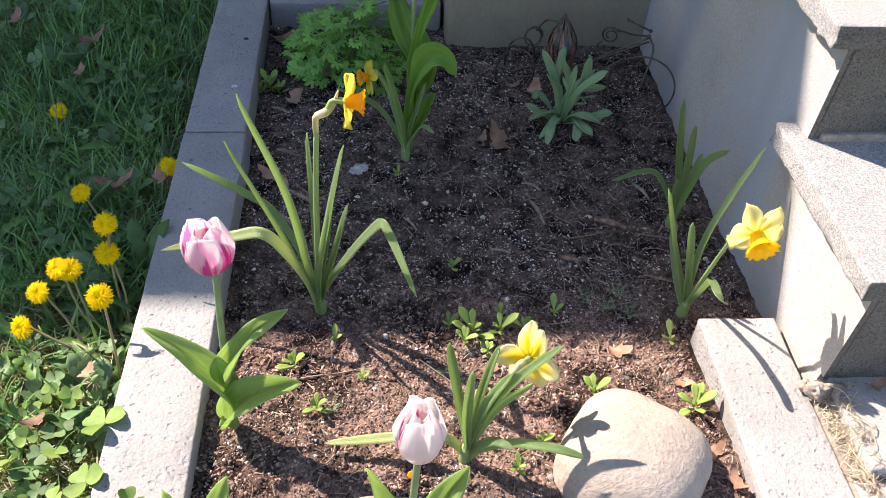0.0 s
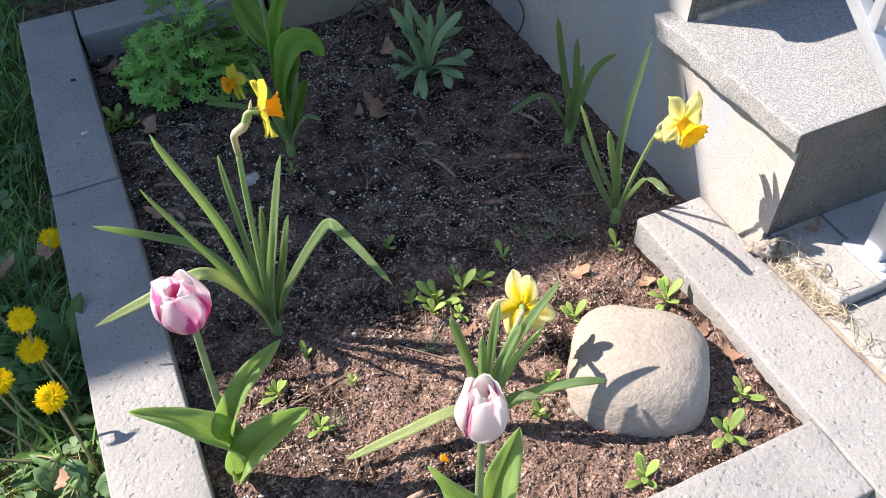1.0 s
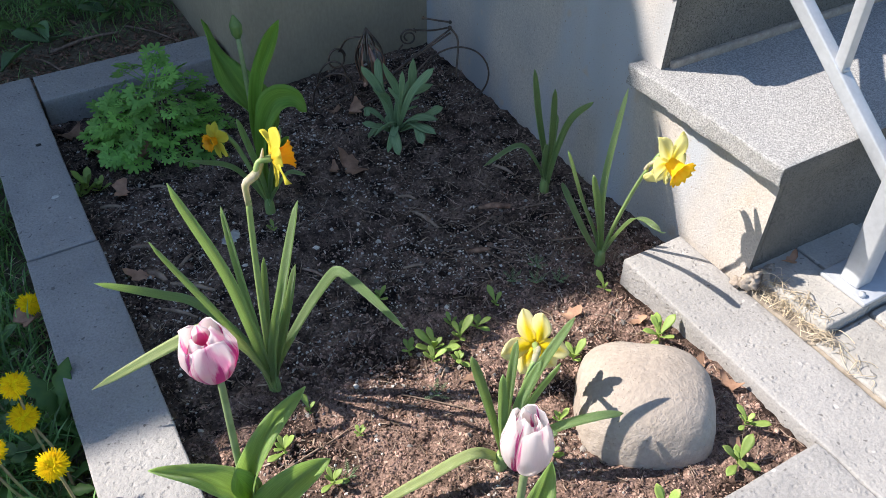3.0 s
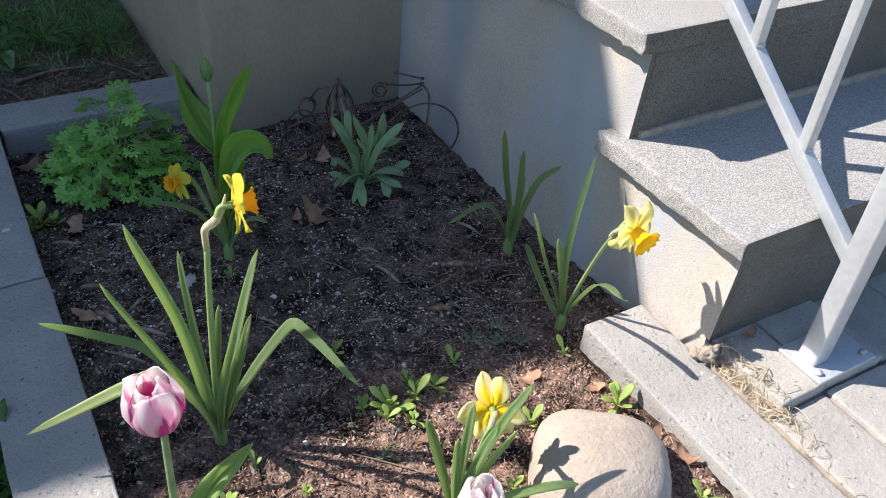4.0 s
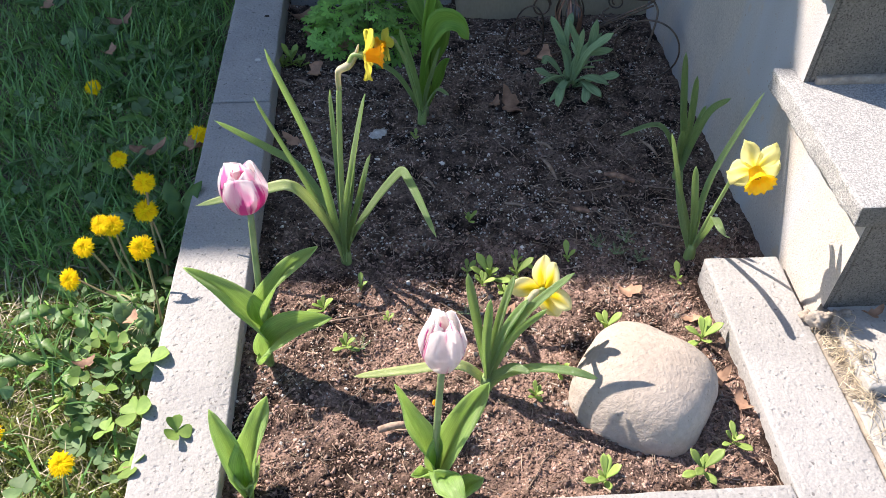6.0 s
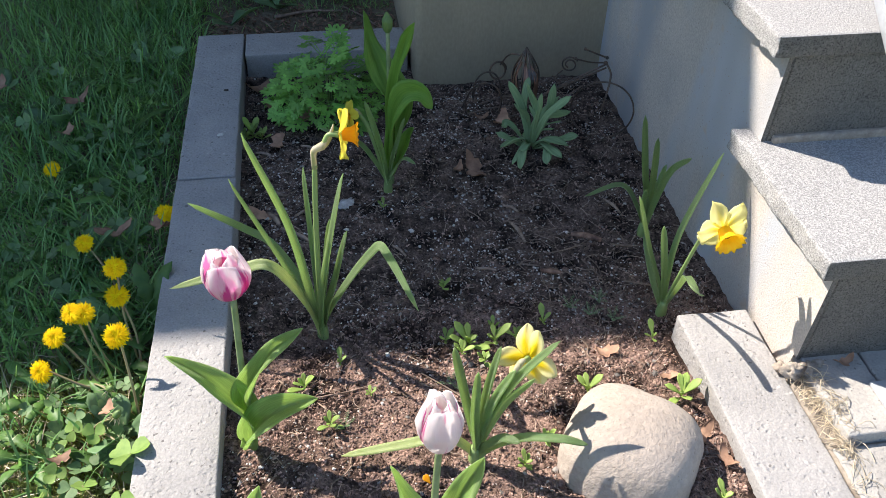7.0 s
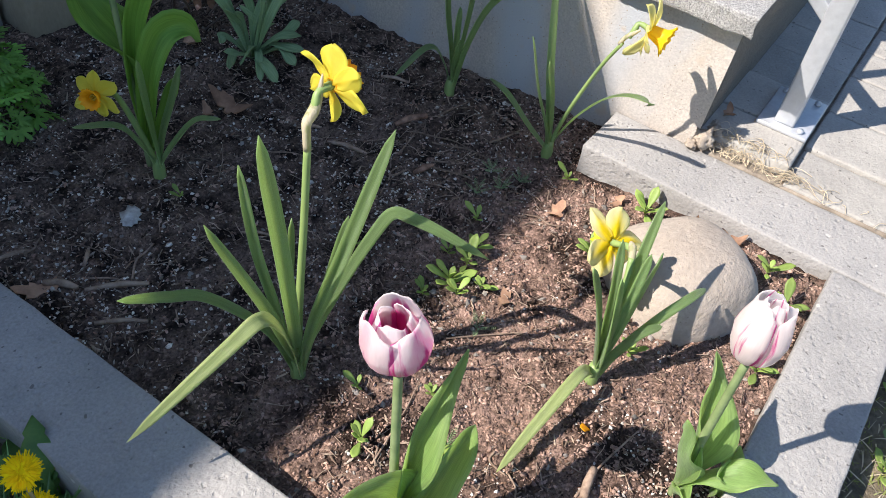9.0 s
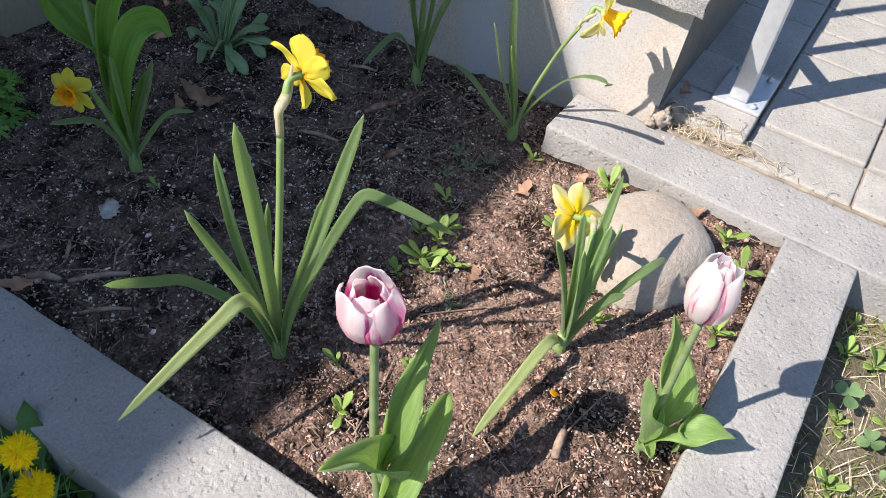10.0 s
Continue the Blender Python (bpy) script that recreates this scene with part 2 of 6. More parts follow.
    "bud": material("tulip_bud", (0.18, 0.27, 0.07), (0.11, 0.2, 0.06), rough=0.5, scale=60, bump=0.3, depth=0.0005, stretch=(3, 3, 0.4), thin=0.15),
    "lobed": material("lobed_leaf", (0.31, 0.57, 0.13), (0.19, 0.41, 0.09), rough=0.5, scale=60, bump=0.4, bump_scale=250, depth=0.0006, thin=0.35, varied=0.25),
    "grey_leaf": material("felted_grey_leaf", (0.34, 0.475, 0.255), (0.225, 0.35, 0.165), rough=0.8, scale=3, bump=0.3, bump_scale=20, depth=0.0005, coords="UV", stretch=(3, 1, 1), thin=0.2, varied=0.15),
    "seedling": material("seedling_leaf", (0.38, 0.50, 0.13), (0.28, 0.40, 0.10), rough=0.5, scale=80, bump=0.3, depth=0.0005, thin=0.35, varied=0.25),
    "clover": material("clover_leaf", (0.20, 0.30, 0.135), (0.12, 0.205, 0.09), rough=0.6, scale=60, bump=0.3, depth=0.0005, thin=0.3, varied=0.35, per="island", gloss=0.3),
    "clover_single": material("large_clover_leaf", (0.29, 0.42, 0.11), (0.19, 0.31, 0.075), rough=0.6, scale=60, bump=0.3, depth=0.0005, thin=0.35, varied=0.2, gloss=0.3),
    "grass": material("grass_blade", (0.30, 0.50, 0.185), (0.185, 0.37, 0.135), rough=0.34, scale=7, fine=(60, 0.8), bump=0.0, thin=0.5, varied=0.45, per="island"),
    "grass_dry": material("yellowish_grass_blade", (0.34, 0.365, 0.13), (0.225, 0.265, 0.09), rough=0.45, scale=7, fine=(60, 0.8), bump=0.0, thin=0.5, varied=0.35, per="island"),
    "straw": material("dry_straw", (0.74, 0.64, 0.49), (0.52, 0.43, 0.32), rough=0.7, scale=40, bump=0.0, thin=0.2, varied=0.35, per="island"),
    "dock": material("dull_broad_leaf", (0.22, 0.36, 0.17), (0.15, 0.26, 0.12), rough=0.42, scale=40, bump=0.5, bump_scale=120, depth=0.001, thin=0.3, varied=0.25),
    "dand_leaf": material("dandelion_leaf", (0.14, 0.27, 0.06), (0.09, 0.20, 0.05), rough=0.5, scale=60, bump=0.4, depth=0.0005, thin=0.35, varied=0.25),
    "dand_stalk": material("dandelion_stalk", (0.30, 0.31, 0.12), (0.30, 0.20, 0.12), rough=0.5, scale=25, bump=0.1, depth=0.0003, thin=0.1),
    "dandelion": material("dandelion_floret", (0.95, 0.72, 0.003), (0.93, 0.60, 0.002), rough=0.7, scale=90, bump=0.0, thin=0.25, varied=0.18, per="island", gloss=0.1),
    "dead_leaf": material("dead_leaf", (0.52, 0.32, 0.21), (0.28, 0.16, 0.105), rough=0.85, scale=45, bump=0.6, bump_scale=130, depth=0.0012, thin=0.12, varied=0.3),
    "white_clod": material("white_mineral_clod", (0.62, 0.62, 0.60), (0.36, 0.34, 0.32), rough=0.9, scale=80, bump=0.6, depth=0.002),
    "dropping": material("white_fleck", (0.72, 0.71, 0.68), rough=0.9, scale=200, bump=0.3, depth=0.0005),
    "dark_fleck": material("dark_fleck", (0.05, 0.045, 0.04), rough=0.9, scale=200, bump=0.3, depth=0.0005),
    "stamen": material("stamen", (0.55, 0.36, 0.02), rough=0.7, scale=200, bump=0.0),
    "pistil": material("pistil", (0.38, 0.42, 0.12), rough=0.6, scale=100, bump=0.0),
    "roof": material("roof_edge", (0.20, 0.19, 0.18), rough=0.9, scale=4, bump=0.3, depth=0.004),
    "corona_orange": material("corona_orange", (0.95, 0.40, 0.008), (0.94, 0.50, 0.01), rough=0.5, scale=3, bump=0.4, bump_scale=14, depth=0.0006, coords="UV", stretch=(10, 0.6, 1), thin=0.5, skins=2),
    "corona_gold": material("corona_gold", (1.0, 0.70, 0.012), (0.98, 0.60, 0.008), rough=0.5, scale=3, bump=0.4, bump_scale=14, depth=0.0006, coords="UV", stretch=(10, 0.6, 1), thin=0.5, skins=2),
    "corona_yellow": material("corona_yellow", (0.94, 0.76, 0.02), (0.92, 0.68, 0.015), rough=0.5, scale=3, bump=0.4, bump_scale=14, depth=0.0006, coords="UV", stretch=(10, 0.6, 1), thin=0.5, skins=2),
    "daf_yellow": petal_material("daffodil_petal_yellow", (0.96, 0.86, 0.12), (0.95, 0.70, 0.02), -0.25, -0.5, 0.3, soft=0.8, thin=0.66, foot=0.9),
    "daf_pale": petal_material("daffodil_petal_pale", (1.0, 0.95, 0.42), (0.99, 0.83, 0.05), -0.28, -0.5, 0.25, soft=0.7, thin=0.86, foot=1.2),
    "daf_lemon": petal_material("daffodil_petal_lemon", (0.99, 0.95, 0.55), (0.98, 0.80, 0.015), 0.05, -0.5, 0.5, soft=0.7, thin=0.66, foot=1.4),
    "tulip_out": petal_material("tulip_petal_outer", (0.96, 0.88, 0.88), (0.66, 0.08, 0.37), -0.25, 0.10, 1.6, soft=0.20, thin=0.60, foot=0.45, spread=0.7),
    "tulip_pale": petal_material("tulip_petal_pale", (0.985, 0.925, 0.910), (0.68, 0.06, 0.32), -0.03, 0.06, 1.35, soft=0.15, thin=0.72, foot=0.12, spread=0.1),
    "tulip_in": petal_material("tulip_petal_inner", (0.97, 0.88, 0.89), (0.80, 0.06, 0.33), 0.16, 0.0, 0.9, soft=0.2, thin=0.78, foot=0.80, spread=0.3),
}


# ---- mesh helpers ----
def mesh_of(name, verts, faces, mats, index=None, uvs=None, smooth=True):
    me = bpy.data.meshes.new(name)
    me.from_pydata([tuple(v) for v in verts], [], faces)
    for m in mats if isinstance(mats, (list, tuple)) else [mats]:
        me.materials.append(m)
    if index is not None:
        me.polygons.foreach_set("material_index", index)
    if uvs is not None:
        layer = me.uv_layers.new(name="UVMap")
        flat = [c for p in me.polygons for v in p.vertices for c in uvs[v]]
        layer.data.foreach_set("uv", flat)
    if smooth:
        me.polygons.foreach_set("use_smooth", [True] * len(me.polygons))
    me.validate()
    me.update()
    return me


def thing(name, x, y, z, label, category, group="", kind=""):
    ob = new(name)
    ob.empty_display_size = 0.02
    ob.location = (x, y, z)
    return tagged(ob, label, category, group, kind)


def part(name, me, parent, label=""):
    """One mesh object, given in world places, under a thing or a part of one. Parents stand in plain world places."""
    ob = new(name, me)
    ob.parent = parent
    root = Vector(parent.location) if parent.type == "EMPTY" else Vector(parent["origin_x"])
    me.transform(Matrix.Translation(-root))
    ob["origin_x"] = tuple(root)
    return tagged(ob, label)


def single(name, me, label, category, group="", kind=""):
    return tagged(new(name, me), label, category, group, kind)


def curve_points(ctrl, n):
    """Points on a smooth curve through the given ones."""
    p = [Vector(c) for c in ctrl]
    if len(p) == 2:
        p.insert(1, (p[0] + p[1]) / 2)
    p = [2 * p[0] - p[1]] + p + [2 * p[-1] - p[-2]]
    segs = len(p) - 3
    pts = []
    for i in range(n + 1):
        s = min(i / n * segs, segs - 1e-6)
        k = int(s)
        t = s - k
        a, b, c, d = p[k:k + 4]
        pts.append(0.5 * (2 * b + (c - a) * t + (2 * a - 5 * b + 4 * c - d) * t * t + (3 * b - a - 3 * c + d) * t ** 3))
    return pts


def tube(ctrl, radii, n=10, sides=8, mat=None, name="tube", caps=True):
    pts = curve_points(ctrl, n)
    verts, faces = [], []
    side = None
    for i, p in enumerate(pts):
        t = (pts[min(i + 1, n)] - pts[max(i - 1, 0)]).normalized()
        if side is None:
            side = t.orthogonal().normalized()
        side = (side - t * side.dot(t)).normalized()
        up = t.cross(side)
        f = i / n * (len(radii) - 1)
        k = min(int(f), len(radii) - 2) if len(radii) > 1 else 0
        r = radii[k] + (radii[min(k + 1, len(radii) - 1)] - radii[k]) * (f - k)
        for j in range(sides):
            a = 2 * math.pi * j / sides
            verts.append(p + (side * math.cos(a) + up * math.sin(a)) * r)
    for i in range(n):
        for j in range(sides):
            a, b = i * sides + j, i * sides + (j + 1) % sides
            faces.append((a, b, b + sides, a + sides))
    if caps:
        faces.append(tuple(range(sides))[::-1])
        faces.append(tuple(n * sides + j for j in range(sides)))
    return mesh_of(name, verts, faces, mat)


def sheet(grid, thick, mats, name, inner=0):
    """A solid thin sheet from a grid of points (rows along its length, columns across). mats: the outer side and, if two, the inner side."""
    rows, cols = len(grid), len(grid[0])
    norm = [[None] * cols for _ in range(rows)]
    for i in range(rows):
        for j in range(cols):
            du = grid[min(i + 1, rows - 1)][j] - grid[max(i - 1, 0)][j]
            dv = grid[i][min(j + 1, cols - 1)] - grid[i][max(j - 1, 0)]
            n = du.cross(dv)
            norm[i][j] = n.normalized() if n.length > 1e-12 else Vector((0, 0, 1))
    verts, uvs, faces, idx = [], [], [], []
    for s in (0.5, -0.5):
        for i in range(rows):
            for j in range(cols):
                verts.append(grid[i][j] + norm[i][j] * thick * s)
                uvs.append((j / (cols - 1), i / (rows - 1)))
    off = rows * cols
    for i in range(rows - 1):
        for j in range(cols - 1):
            a = i * cols + j
            faces.append((a, a + cols, a + cols + 1, a + 1))
            idx.append(0)
            faces.append((off + a, off + a + 1, off + a + cols + 1, off + a + cols))
            idx.append(inner)
    rim = [j for j in range(cols)] + [i * cols + cols - 1 for i in range(1, rows)] + [(rows - 1) * cols + j for j in range(cols - 2, -1, -1)] + [i * cols for i in range(rows - 2, 0, -1)]
    for a, b in zip(rim, rim[1:] + rim[:1]):
        faces.append((a, b, b + off, a + off))
        idx.append(0)
    return mesh_of(name, verts, faces, mats, idx, uvs)


def strap(ctrl, width, mat, facing=(0, 0, 1), fold=0.25, n=18, cols=5, thick=0.0012, base=0.75, tip=0.45, twist=0.0, wave=0.0, seed=0, name="leaf", peak=0.45):
    """A leaf blade along a curve: width swells to its peak and runs to a blunt tip; its two halves rise to a shallow channel."""
    pts = curve_points(ctrl, n)
    rnd = random.Random(seed)
    ph = rnd.random() * 6
    grid = []
    face_dir = Vector(facing).normalized()
    prev = None
    for i, p in enumerate(pts):
        f = i / n
        t = (pts[min(i + 1, n)] - pts[max(i - 1, 0)]).normalized()
        side = t.cross(face_dir)
        if side.length < 0.15 and prev:
            side = prev
        side = (side - t * side.dot(t)).normalized()
        if prev and side.dot(prev) < 0:
            side = -side
        if prev:
            side = (prev * 0.5 + side * 0.5).normalized()
        prev = side
        up = side.cross(t)
        a = twist * f
        s2, u2 = side * math.cos(a) + up * math.sin(a), up * math.cos(a) - side * math.sin(a)
        if f < peak:
            w = base + (1 - base) * math.sin(f / peak * math.pi / 2)
        else:
            w = max(0.0, 1 - ((f - peak) / (1 - peak)) ** (1 / max(tip, 0.05))) ** (0.5 if tip < 0.3 else 0.75)
        w = max(w, 0.02) * width / 2
        row = []
        for j in range(cols):
            u = 2 * j / (cols - 1) - 1
            rise = fold * abs(u) ** 1.1 * w * (1.5 - f)
            rise += wave * w * math.sin(9 * f + ph + 2.2 * u) * abs(u)
            row.append(p + s2 * u * w + u2 * rise)
        grid.append(row)
    return sheet(grid, thick, mat, name)


def rounded_box(sx, sy, sz, r, name, mat, cuts=0, rough=0.0, seed=0, only=None):
    """A box with rounded edges and, where wanted, an uneven skin. Its base is centred on the origin."""
    bm = bmesh.new()
    bmesh.ops.create_cube(bm, size=1, matrix=Matrix.Translation((0, 0, sz / 2)) @ Matrix.Diagonal((sx, sy, sz, 1)))
    bmesh.ops.bevel(bm, geom=bm.edges[:], offset=r, segments=2, profile=0.6, affect="EDGES")
    if cuts:
        longest = max(sx, sy, sz)
        for _ in range(cuts):
            edges = [e for e in bm.edges if e.calc_length() > longest / (2 ** cuts) * 0.9 and e.calc_length() > 0.012]
            if not edges:
                break
            bmesh.ops.subdivide_edges(bm, edges=edges, cuts=1, use_grid_fill=True)
    if rough:
        bm.normal_update()
        for v in bm.verts:
            q = v.co + Vector((seed * 3.1, seed * 1.7, 0))
            k = noise.noise(q * 190) * 0.9 + noise.noise(q * 60) * 0.5
            g = rough if only is None else rough * only(v.co)
            v.co += v.normal * k * g
    me = bpy.data.meshes.new(name)
    bm.to_mesh(me)
    bm.free()
    me.materials.append(mat)
    me.polygons.foreach_set("use_smooth", [True] * len(me.polygons))
    return me


def lump(radius, squash, mat, name, seed=0, detail=4, rough=0.12, freq=1.6):
    bm = bmesh.new()
    bmesh.ops.create_icosphere(bm, subdivisions=detail, radius=1)
    for v in bm.verts:
        d = v.co.normalized()
        q = d * freq + Vector((seed * 5.3, seed * 2.1, 7))
        v.co = d * (1 + rough * noise.noise(q) + rough * 0.3 * noise.noise(q * 4))
        v.co = Vector((v.co.x * squash[0], v.co.y * squash[1], v.co.z * squash[2])) * radius
    me = bpy.data.meshes.new(name)
    bm.to_mesh(me)
    bm.free()
    me.materials.append(mat)
    me.polygons.foreach_set("use_smooth", [True] * len(me.polygons))
    return me


def lerp_table(v, xs, ys):
    return float(np.interp(v, xs, ys))


def soil_level(y):
    return lerp_table(y, (-0.07, 0.1, 0.35, 0.6), (0.036, 0.028, 0.008, 0.0))


def soil_z(x, y):
    q = Vector((x, y, 0))
    return soil_level(y) + 0.005 * noise.noise(q * 9) + 0.0050 * noise.noise(q * 32) + 0.0044 * noise.noise(q * 80) + 0.0016 * noise.noise(q * 190)


# ---- ground, bed and paving ----
def spaced(far, step, fine):
    v = [fine[0] + i * step for i in range(int((fine[1] - fine[0]) / step) + 1)]
    d, lo, hi = step, v[0], v[-1]
    while hi < far:
        d *= 1.6
        hi, lo = hi + d, lo - d
        v.append(hi)
        v.insert(0, lo)
    return v


gx, gy = spaced(400, 0.03, (-0.9, 0.9)), spaced(400, 0.03, (-0.6, 2.2))
verts = []
for y in gy:
    for x in gx:
        near = abs(x) < 3 and abs(y) < 4
        lift = 0.012 * min(1.0, max(0.0, (-0.10 - y) / 0.06)) * min(1.0, max(0.0, (x + 0.16) / 0.06)) if near else 0.0
        verts.append((x, y, -0.018 + lift + (0.008 * noise.noise(Vector((x * 7, y * 7, 3))) if near else 0.0)))
faces = [(j * len(gx) + i, j * len(gx) + i + 1, (j + 1) * len(gx) + i + 1, (j + 1) * len(gx) + i) for j in range(len(gy) - 1) for i in range(len(gx) - 1)]
lawn_beyond = []
for j in range(len(gy) - 1):
    for i in range(len(gx) - 1):
        x, y = gx[i], gy[j]
        edge = 0.35 * noise.noise(Vector((x * 2, y * 2, 6)))
        lawn_beyond.append(0 if -1.35 + edge < x < 2.6 and -1.0 + edge < y < 2.4 else 1)
single("ground", mesh_of("ground", verts, faces, [M["lawn_soil"], M["far_lawn"]], lawn_beyond), "brown earth under the lawn, mown grass further off", "ground", kind="structure")

nx, ny = 270, 400
bx, by = np.linspace(-0.03, 0.80, nx), np.linspace(-0.10, 1.17, ny)
verts = [(x, y, soil_z(x, y)) for y in by for x in bx]
faces = [(j * nx + i, j * nx + i + 1, (j + 1) * nx + i + 1, (j + 1) * nx + i) for j in range(ny - 1) for i in range(nx - 1)]
# behind a ragged line near y 0.36 the soil takes the darker colour
mixed = [1 if (by[k // (nx - 1)] + 0.10 * noise.noise(Vector((bx[k % (nx - 1)] * 7, by[k // (nx - 1)] * 7, 1))) + 0.05 * noise.noise(Vector((bx[k % (nx - 1)] * 40, by[k // (nx - 1)] * 40, 2)))) > 0.36 else 0 for k in range(len(faces))]
single("soil", mesh_of("soil", verts, faces, [M["soil"], M["dark_soil"]], mixed), "crumbly soil in the bed, brown in front and darker behind", "soil", kind="structure")

edging = thing("garden_edging", 0.3, 0.5, 0, "low border of grey concrete edging stones round the flower bed", "edging", kind="structure")


def edging_stone(x0, x1, y0, y1, top, seed, turn=0.0, tilt=0.0):
    me = rounded_box(x1 - x0, y1 - y0, 0.11, 0.0028, "edging_stone", M["edging"], cuts=5, rough=0.0011, seed=seed)
    me.transform(pose((x0 + x1) / 2, (y0 + y1) / 2, top - 0.11, tilt, 0, turn))
    part("edging_stone", me, edging)


edging_stone(-0.1045, -0.0065, 0.7135, 1.247, 0.057, 1)
edging_stone(-0.1050, -0.0040, -0.161, 0.7090, 0.0567, 3)
edging_stone(-0.0020, 0.344, 1.148, 1.246, 0.056, 4)
edging_stone(-0.0015, 0.6352, -0.161, -0.066, 0.0548, 5)
edging_stone(0.637, 0.743, -0.330, 0.291, 0.0565, 6, turn=-0.4)
edging_stone(0.635, 0.741, -0.945, -0.334, 0.0560, 7)
edging_stone(0.635, 0.741, -1.560, -0.949, 0.0565, 8)

# ---- house, porch and stairs ----
def box_mesh(x0, x1, y0, y1, z0, z1, mat, name, r=0.006, cuts=0, rough=0.0, seed=0, only=None):
    me = rounded_box(x1 - x0, y1 - y0, z1 - z0, r, name, mat, cuts, rough, seed, only)
    me.transform(Matrix.Translation(((x0 + x1) / 2, (y0 + y1) / 2, z0)))
    return me


# house wall and eave stay out of view
single("wall_house", box_mesh(-7, 7, 2.30, 6.5, -0.1, 3.05, M["porch"], "wall_house", 0.02), "unseen plain plastered house wall behind the porch", "wall", kind="structure")
# unseen eave, added so that its shadow edge crosses the bed
eave = rounded_box(14, 4.4, 0.15, 0.01, "roof_eave", M["roof"])
eave.transform(pose(0, 4.325, 3.052, 0, 0, -2.0))
single("roof_eave", eave, "unseen straight eave added to shade the back of the bed", "roof", kind="structure")
single("wall_porch", box_mesh(0.352, 3.2, 1.085, 2.298, -0.1, 0.982, M["porch"], "wall_porch", 0.018), "tan plastered porch base wall with a rounded corner", "wall", kind="structure")

stairs = thing("stairs", 1.4, 0.6, 0.06, "precast concrete stairs with speckled treads and a painted side wall", "stairs", kind="structure")
RISE, RUN, NOSE_RUN, WIDE, THICK, LEAN_OUT = 0.168, 0.233, 0.239, 1.30, 0.030, 0.006


def side_edge(c):
    return 1.9 if c.x < -WIDE / 2 - 0.014 else 0.3


def riser_mesh(y_riser, z0, z1, seed):
    """A riser whose face leans out to meet the nose of its tread."""
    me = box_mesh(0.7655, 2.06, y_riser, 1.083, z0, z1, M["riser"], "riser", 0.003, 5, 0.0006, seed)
    for v in me.vertices:
        if v.co.y < y_riser + 0.02:
            v.co.y -= LEAN_OUT * (v.co.z - z0) / (z1 - z0)
    return me


for k in range(4):
    y_riser, top = 0.171 + RUN * k, 0.273 + RISE * k
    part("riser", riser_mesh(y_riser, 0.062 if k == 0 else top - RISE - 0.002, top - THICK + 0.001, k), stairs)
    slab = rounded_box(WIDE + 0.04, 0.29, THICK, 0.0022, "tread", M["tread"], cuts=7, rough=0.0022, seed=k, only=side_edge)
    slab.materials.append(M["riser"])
    # faces towards -y take the darker riser material
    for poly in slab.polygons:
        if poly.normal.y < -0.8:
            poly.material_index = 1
    slab.transform(Matrix.Translation((0.730 + (WIDE + 0.04) / 2, 0.150 + NOSE_RUN * k + 0.145, top - THICK - 0.0002)))
    part("tread", slab, stairs, "speckled grey tread with a rough broken side edge")
for k in range(1, 4):
    y_riser, z = 0.171 + RUN * k, 0.273 + RISE * (k - 1)
    part("mortar_joint", box_mesh(0.772, 2.05, y_riser - 0.0075, y_riser + 0.01, z - 0.002, z + 0.011, M["mortar"], "mortar_joint", 0.003, 4, 0.0012, 20 + k), stairs, "rough beige mortar at the foot of the riser")
# painted skin on the bed side, stepped under the treads
outline = [(1.084, -0.05), (0.1717, -0.05), (0.1717, 0.062)]
for k in range(4):
    y, top = 0.1717 + RUN * k, 0.273 + RISE * k
    if k:
        outline.extend([(y, top - RISE - THICK - 0.0015), (y, top - RISE - 0.002)])
    outline.append((y - LEAN_OUT, top - THICK - 0.0015))
outline.append((1.084, 0.273 + RISE * 3 - THICK - 0.0015))
bm = bmesh.new()
ring = [bm.verts.new((0.7575, y, z)) for y, z in outline]
face = bm.faces.new(ring)
grown = bmesh.ops.extrude_face_region(bm, geom=[face])
bmesh.ops.translate(bm, verts=[g for g in grown["geom"] if isinstance(g, bmesh.types.BMVert)], vec=(0.0072, 0, 0))
bmesh.ops.recalc_face_normals(bm, faces=bm.faces[:])
bmesh.ops.triangulate(bm, faces=bm.faces[:])
me = bpy.data.meshes.new("side_wall")
bm.to_mesh(me)
bm.free()
me.materials.append(M["stucco"])
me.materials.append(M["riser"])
# front edges of the skin are darker, in the riser material
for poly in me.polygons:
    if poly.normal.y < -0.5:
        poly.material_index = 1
part("side_wall", me, stairs, "off-white painted side wall, stained and rough")
for i, (x, y, z, r, turn) in enumerate(((0.754, 0.160, 0.070, 0.015, 30), (0.770, 0.152, 0.080, 0.009, 75), (0.741, 0.172, 0.062, 0.008, 10), (0.783, 0.158, 0.081, 0.006, 50))):
    me = lump(r, (1.25, 0.95, 0.8), M["mortar"], "mortar_chunk", 4 + i, 3, 0.75, 2.2)
    me.transform(pose(x, y, z, 10, 15, turn))
    single("mortar_chunk", me, "broken chunk of beige mortar at the foot of the stairs", "rubble", "mortar chunks")

